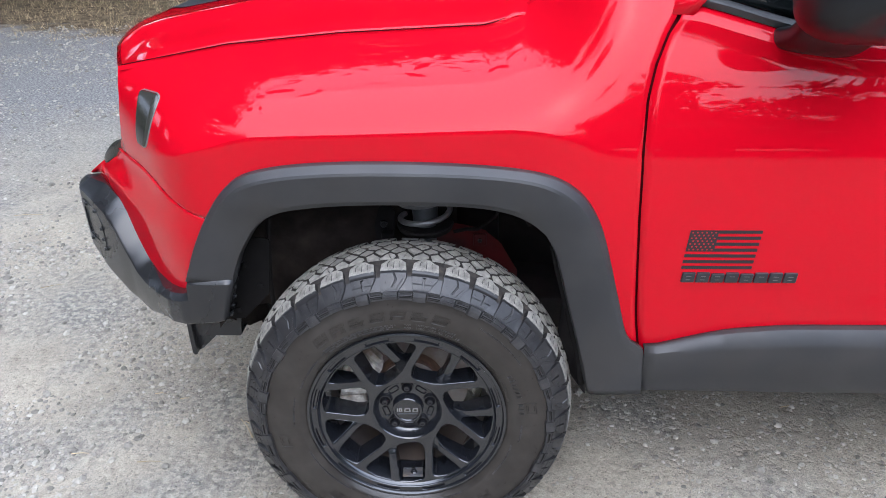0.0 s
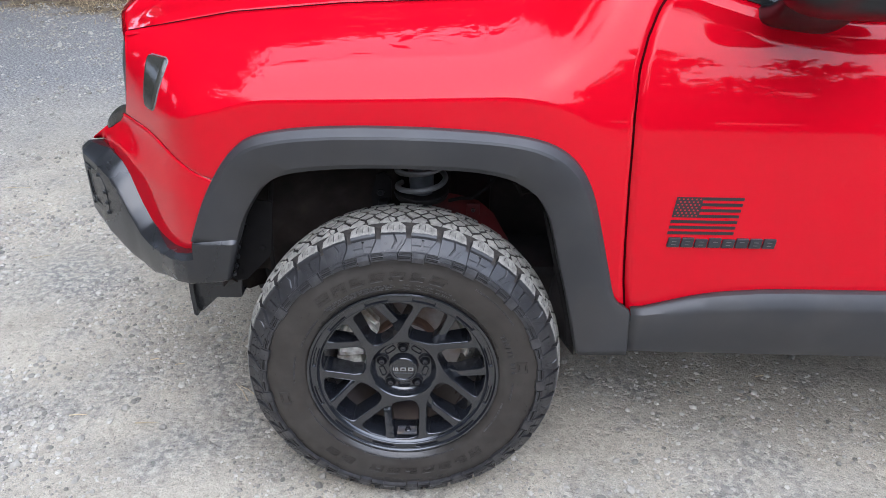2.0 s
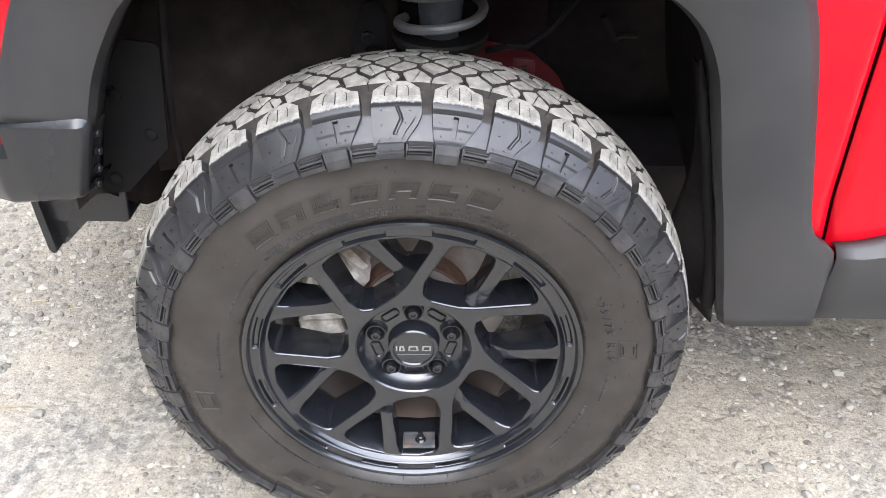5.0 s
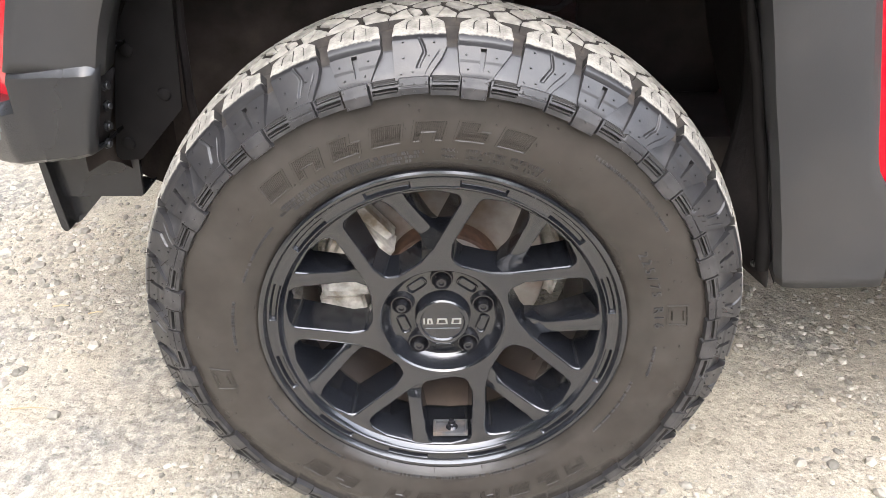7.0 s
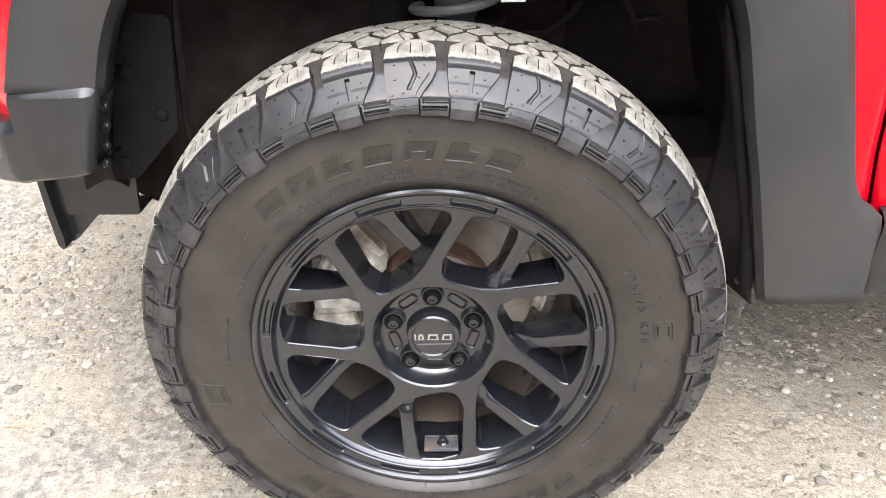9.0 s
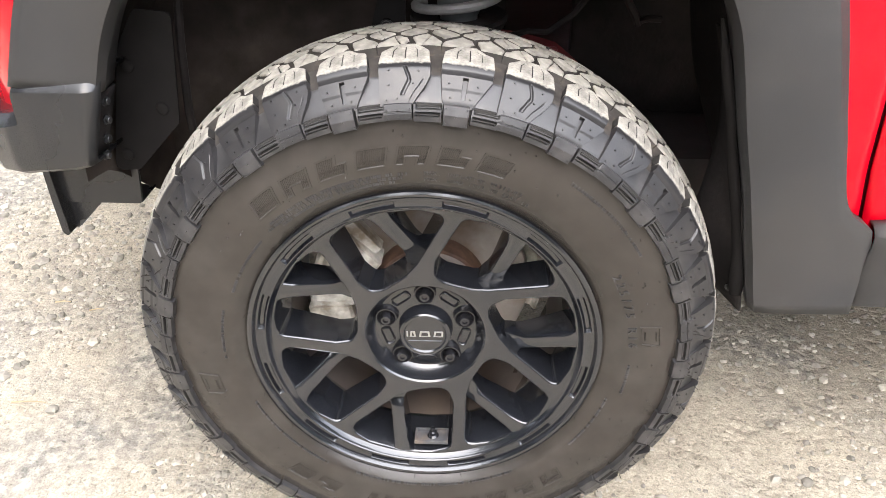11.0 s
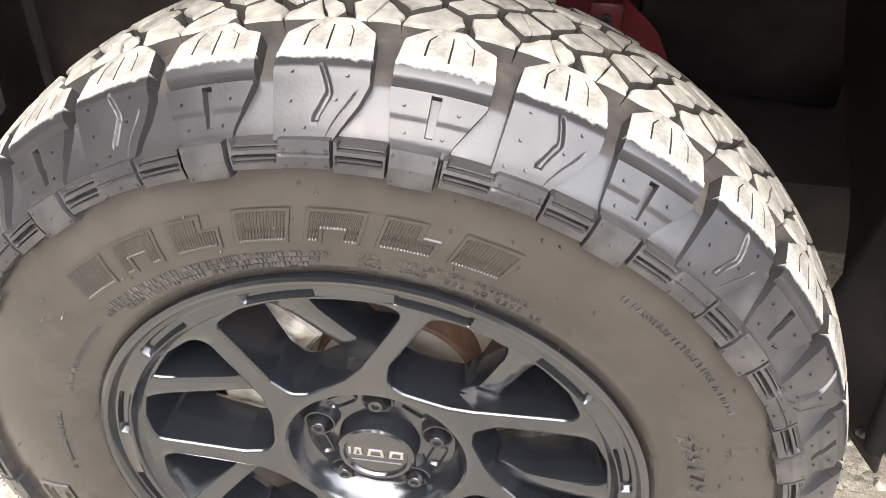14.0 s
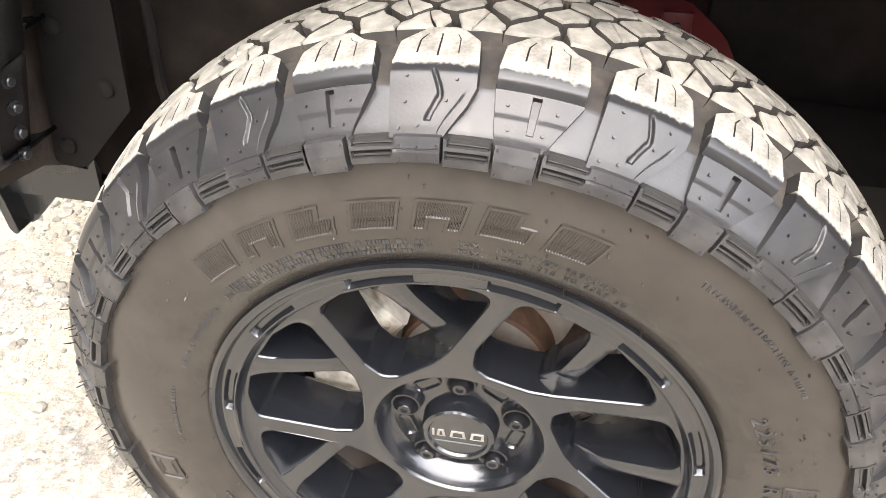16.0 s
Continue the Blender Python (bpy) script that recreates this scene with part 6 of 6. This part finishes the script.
def stone(x, y, s, seed):
    rs = random.Random(seed)
    bm = bmesh.new()
    bmesh.ops.create_icosphere(bm, subdivisions=2, radius=s)
    for v in bm.verts:
        v.co *= 1 + 0.28 * noise.noise(v.co * (1.3 / s) + Vector((seed, 0, 0)))
        v.co.z *= 0.6
    ob = part("stone", bm, STONE, None, angle=25)
    ob.matrix_basis = pose(x, y, uneven(x, y) + s * 0.22, 0, 0, rs.uniform(0, 360))
    tagged(ob, "small rough grey stone lying on the dirt", "stone", "loose stones")


for k, (x, y, s) in enumerate(((-1.24, 0.50, 0.013), (-1.24, 0.92, 0.012), (-0.72, 0.185, 0.012), (0.45, -0.017, 0.008), (0.53, -0.018, 0.009), (1.04, 0.41, 0.012), (-2.2, 2.3, 0.022), (-1.25, 0.115, 0.012), (-0.55, -0.30, 0.010), (0.62, 0.10, 0.010), (-0.86, 0.45, 0.011), (-1.6, 1.3, 0.018))):
    stone(x, y, s, k + 1)


def straw():
    rs = random.Random(9)
    bm = bmesh.new()
    for x, y, ln, a in ((-0.773, 0.200, 0.066, 0.05), (-0.862, 0.506, 0.034, 0.1), (-0.775, 0.483, 0.03, 0.2), (-0.535, 0.350, 0.10, 2.2), (-0.52, 0.36, 0.07, 2.5), (-0.99, 0.228, 0.05, 0.1), (1.1, 0.5, 0.05, 0.2), (-1.6, 1.2, 0.09, 0.4), (0.9, -0.3, 0.04, 2.5), (-2.1, 1.9, 0.14, 0.1), (-2.9, 2.4, 0.2, 0.15)):
        z = uneven(x, y) + 0.003
        c, s = math.cos(a) * ln / 2, math.sin(a) * ln / 2
        tube(bm, [(x - c, y - s, z), (x + 0.004, y, z + 0.003), (x + c, y + s, z)], lambda t: 0.0016 * (1 - 0.5 * t), 6)
    tagged(part("straw_bits", bm, DRY), "pale dry straw bits lying on the dirt", "straw", kind="stuff")
    verts, faces = [], []
    for _ in range(9000):
        x, y = rs.uniform(-8.5, 0.5), rs.uniform(5.0, 11.0)
        if y + 0.40 * x + rs.uniform(-0.5, 0.5) < 5.0:
            continue
        for _ in range(2):
            h, a = rs.uniform(0.02, 0.07), rs.uniform(0, 6.28)
            dx, dy = math.cos(a) * 0.004, math.sin(a) * 0.004
            bx, by = x + rs.uniform(-0.03, 0.03), y + rs.uniform(-0.03, 0.03)
            i = len(verts)
            verts += [(bx - dx, by - dy, 0.0), (bx + dx, by + dy, 0.0), (bx + rs.uniform(-0.05, 0.05), by + rs.uniform(-0.05, 0.05), h)]
            faces.append((i, i + 1, i + 2))
    me = bpy.data.meshes.new("dry_grass")
    me.from_pydata(verts, [], faces)
    me.materials.append(DRY)
    tagged(new("dry_grass", me), "short dry brown grass and litter on the verge", "grass", kind="stuff")


straw()

# ---- markings on the door ----
def on_door(x, z, lift):
    return Vector((x, soft_door_y(z) - lift, z))


def decal_quad(bm, x0, x1, z0, z1, lift, slant=0.0, mat=0):
    vs = [bm.verts.new(on_door(x + slant * (z - 0.78), z, lift)) for x, z in ((x0, z0), (x1, z0), (x1, z1), (x0, z1))]
    f = bm.faces.new(vs)
    f.material_index = mat
    ext = bmesh.ops.extrude_face_region(bm, geom=[f])
    bmesh.ops.translate(bm, vec=(0, 0.0008, 0), verts=[v for v in ext["geom"] if isinstance(v, bmesh.types.BMVert)])


FX0, FX1, FZ0, FZ1 = 0.585, 0.726, 0.744, 0.832
step = (FZ1 - FZ0) / 13
bm = bmesh.new()
for k in range(7):
    z0 = FZ0 + 2 * k * step
    decal_quad(bm, FX0 if k < 3 else FX0 + 0.056, FX1, z0, z0 + step, 0.0016, 0.10)
part("flag_stripes", bm, DECAL, door, "black vinyl flag stripes", smooth=False)
bm = bmesh.new()
decal_quad(bm, FX0, FX0 + 0.056, FZ0 + 6 * step, FZ1, 0.0016, 0.10)
part("flag_field", bm, DECAL, door, "black vinyl flag field", smooth=False)
STAR = material("red_showing_through", (0.42, 0.010, 0.018), 0.4)
bm = bmesh.new()
for r in range(7):
    for c in range(6 if r % 2 == 0 else 5):
        x = FX0 + 0.0055 + c * 0.009 + (0.0045 if r % 2 else 0)
        z = FZ0 + 6 * step + 0.0045 + r * (7 * step - 0.009) / 6
        p = on_door(x + 0.10 * (z - 0.78), z, 0.0019)
        vs = [bm.verts.new(p + Vector((0.0021 * math.cos(a), 0, 0.0021 * math.sin(a)))) for a in (2 * math.pi * k / 5 + 1.57 for k in range(5))]
        bm.faces.new(vs)
bmesh.ops.recalc_face_normals(bm, faces=bm.faces)
part("flag_stars", bm, STAR, door, "small dots where the red shows through", smooth=False)
# raised model badge: eight plain dark shapes
for k in range(8):
    bm = bmesh.new()
    x = 0.5835 + k * 0.0292
    h0, h1 = (0.7135, 0.7360) if k not in (2, 4) else (0.7135, 0.7335)
    prism(bm, round_poly([(x, h0), (x + 0.0268, h0), (x + 0.0290, h1), (x + 0.0030, h1)], 0.002, 2), -0.0055, 0.004, Matrix.Translation((0, 0.0035, 0)), inset=0.0012)
    part("badge_shape", bm, BADGE, door, "dark raised badge shape" if k == 0 else "", angle=30)
    bm = bmesh.new()
    box(bm, (0.010, 0.001, 0.0012), pose(x + 0.015, -0.0024, 0.7280), 0)
    if k not in (3, 5):
        box(bm, (0.009, 0.001, 0.0012), pose(x + 0.014, -0.0024, 0.7205), 0)
    part("badge_line", bm, BEZEL, door, smooth=False)
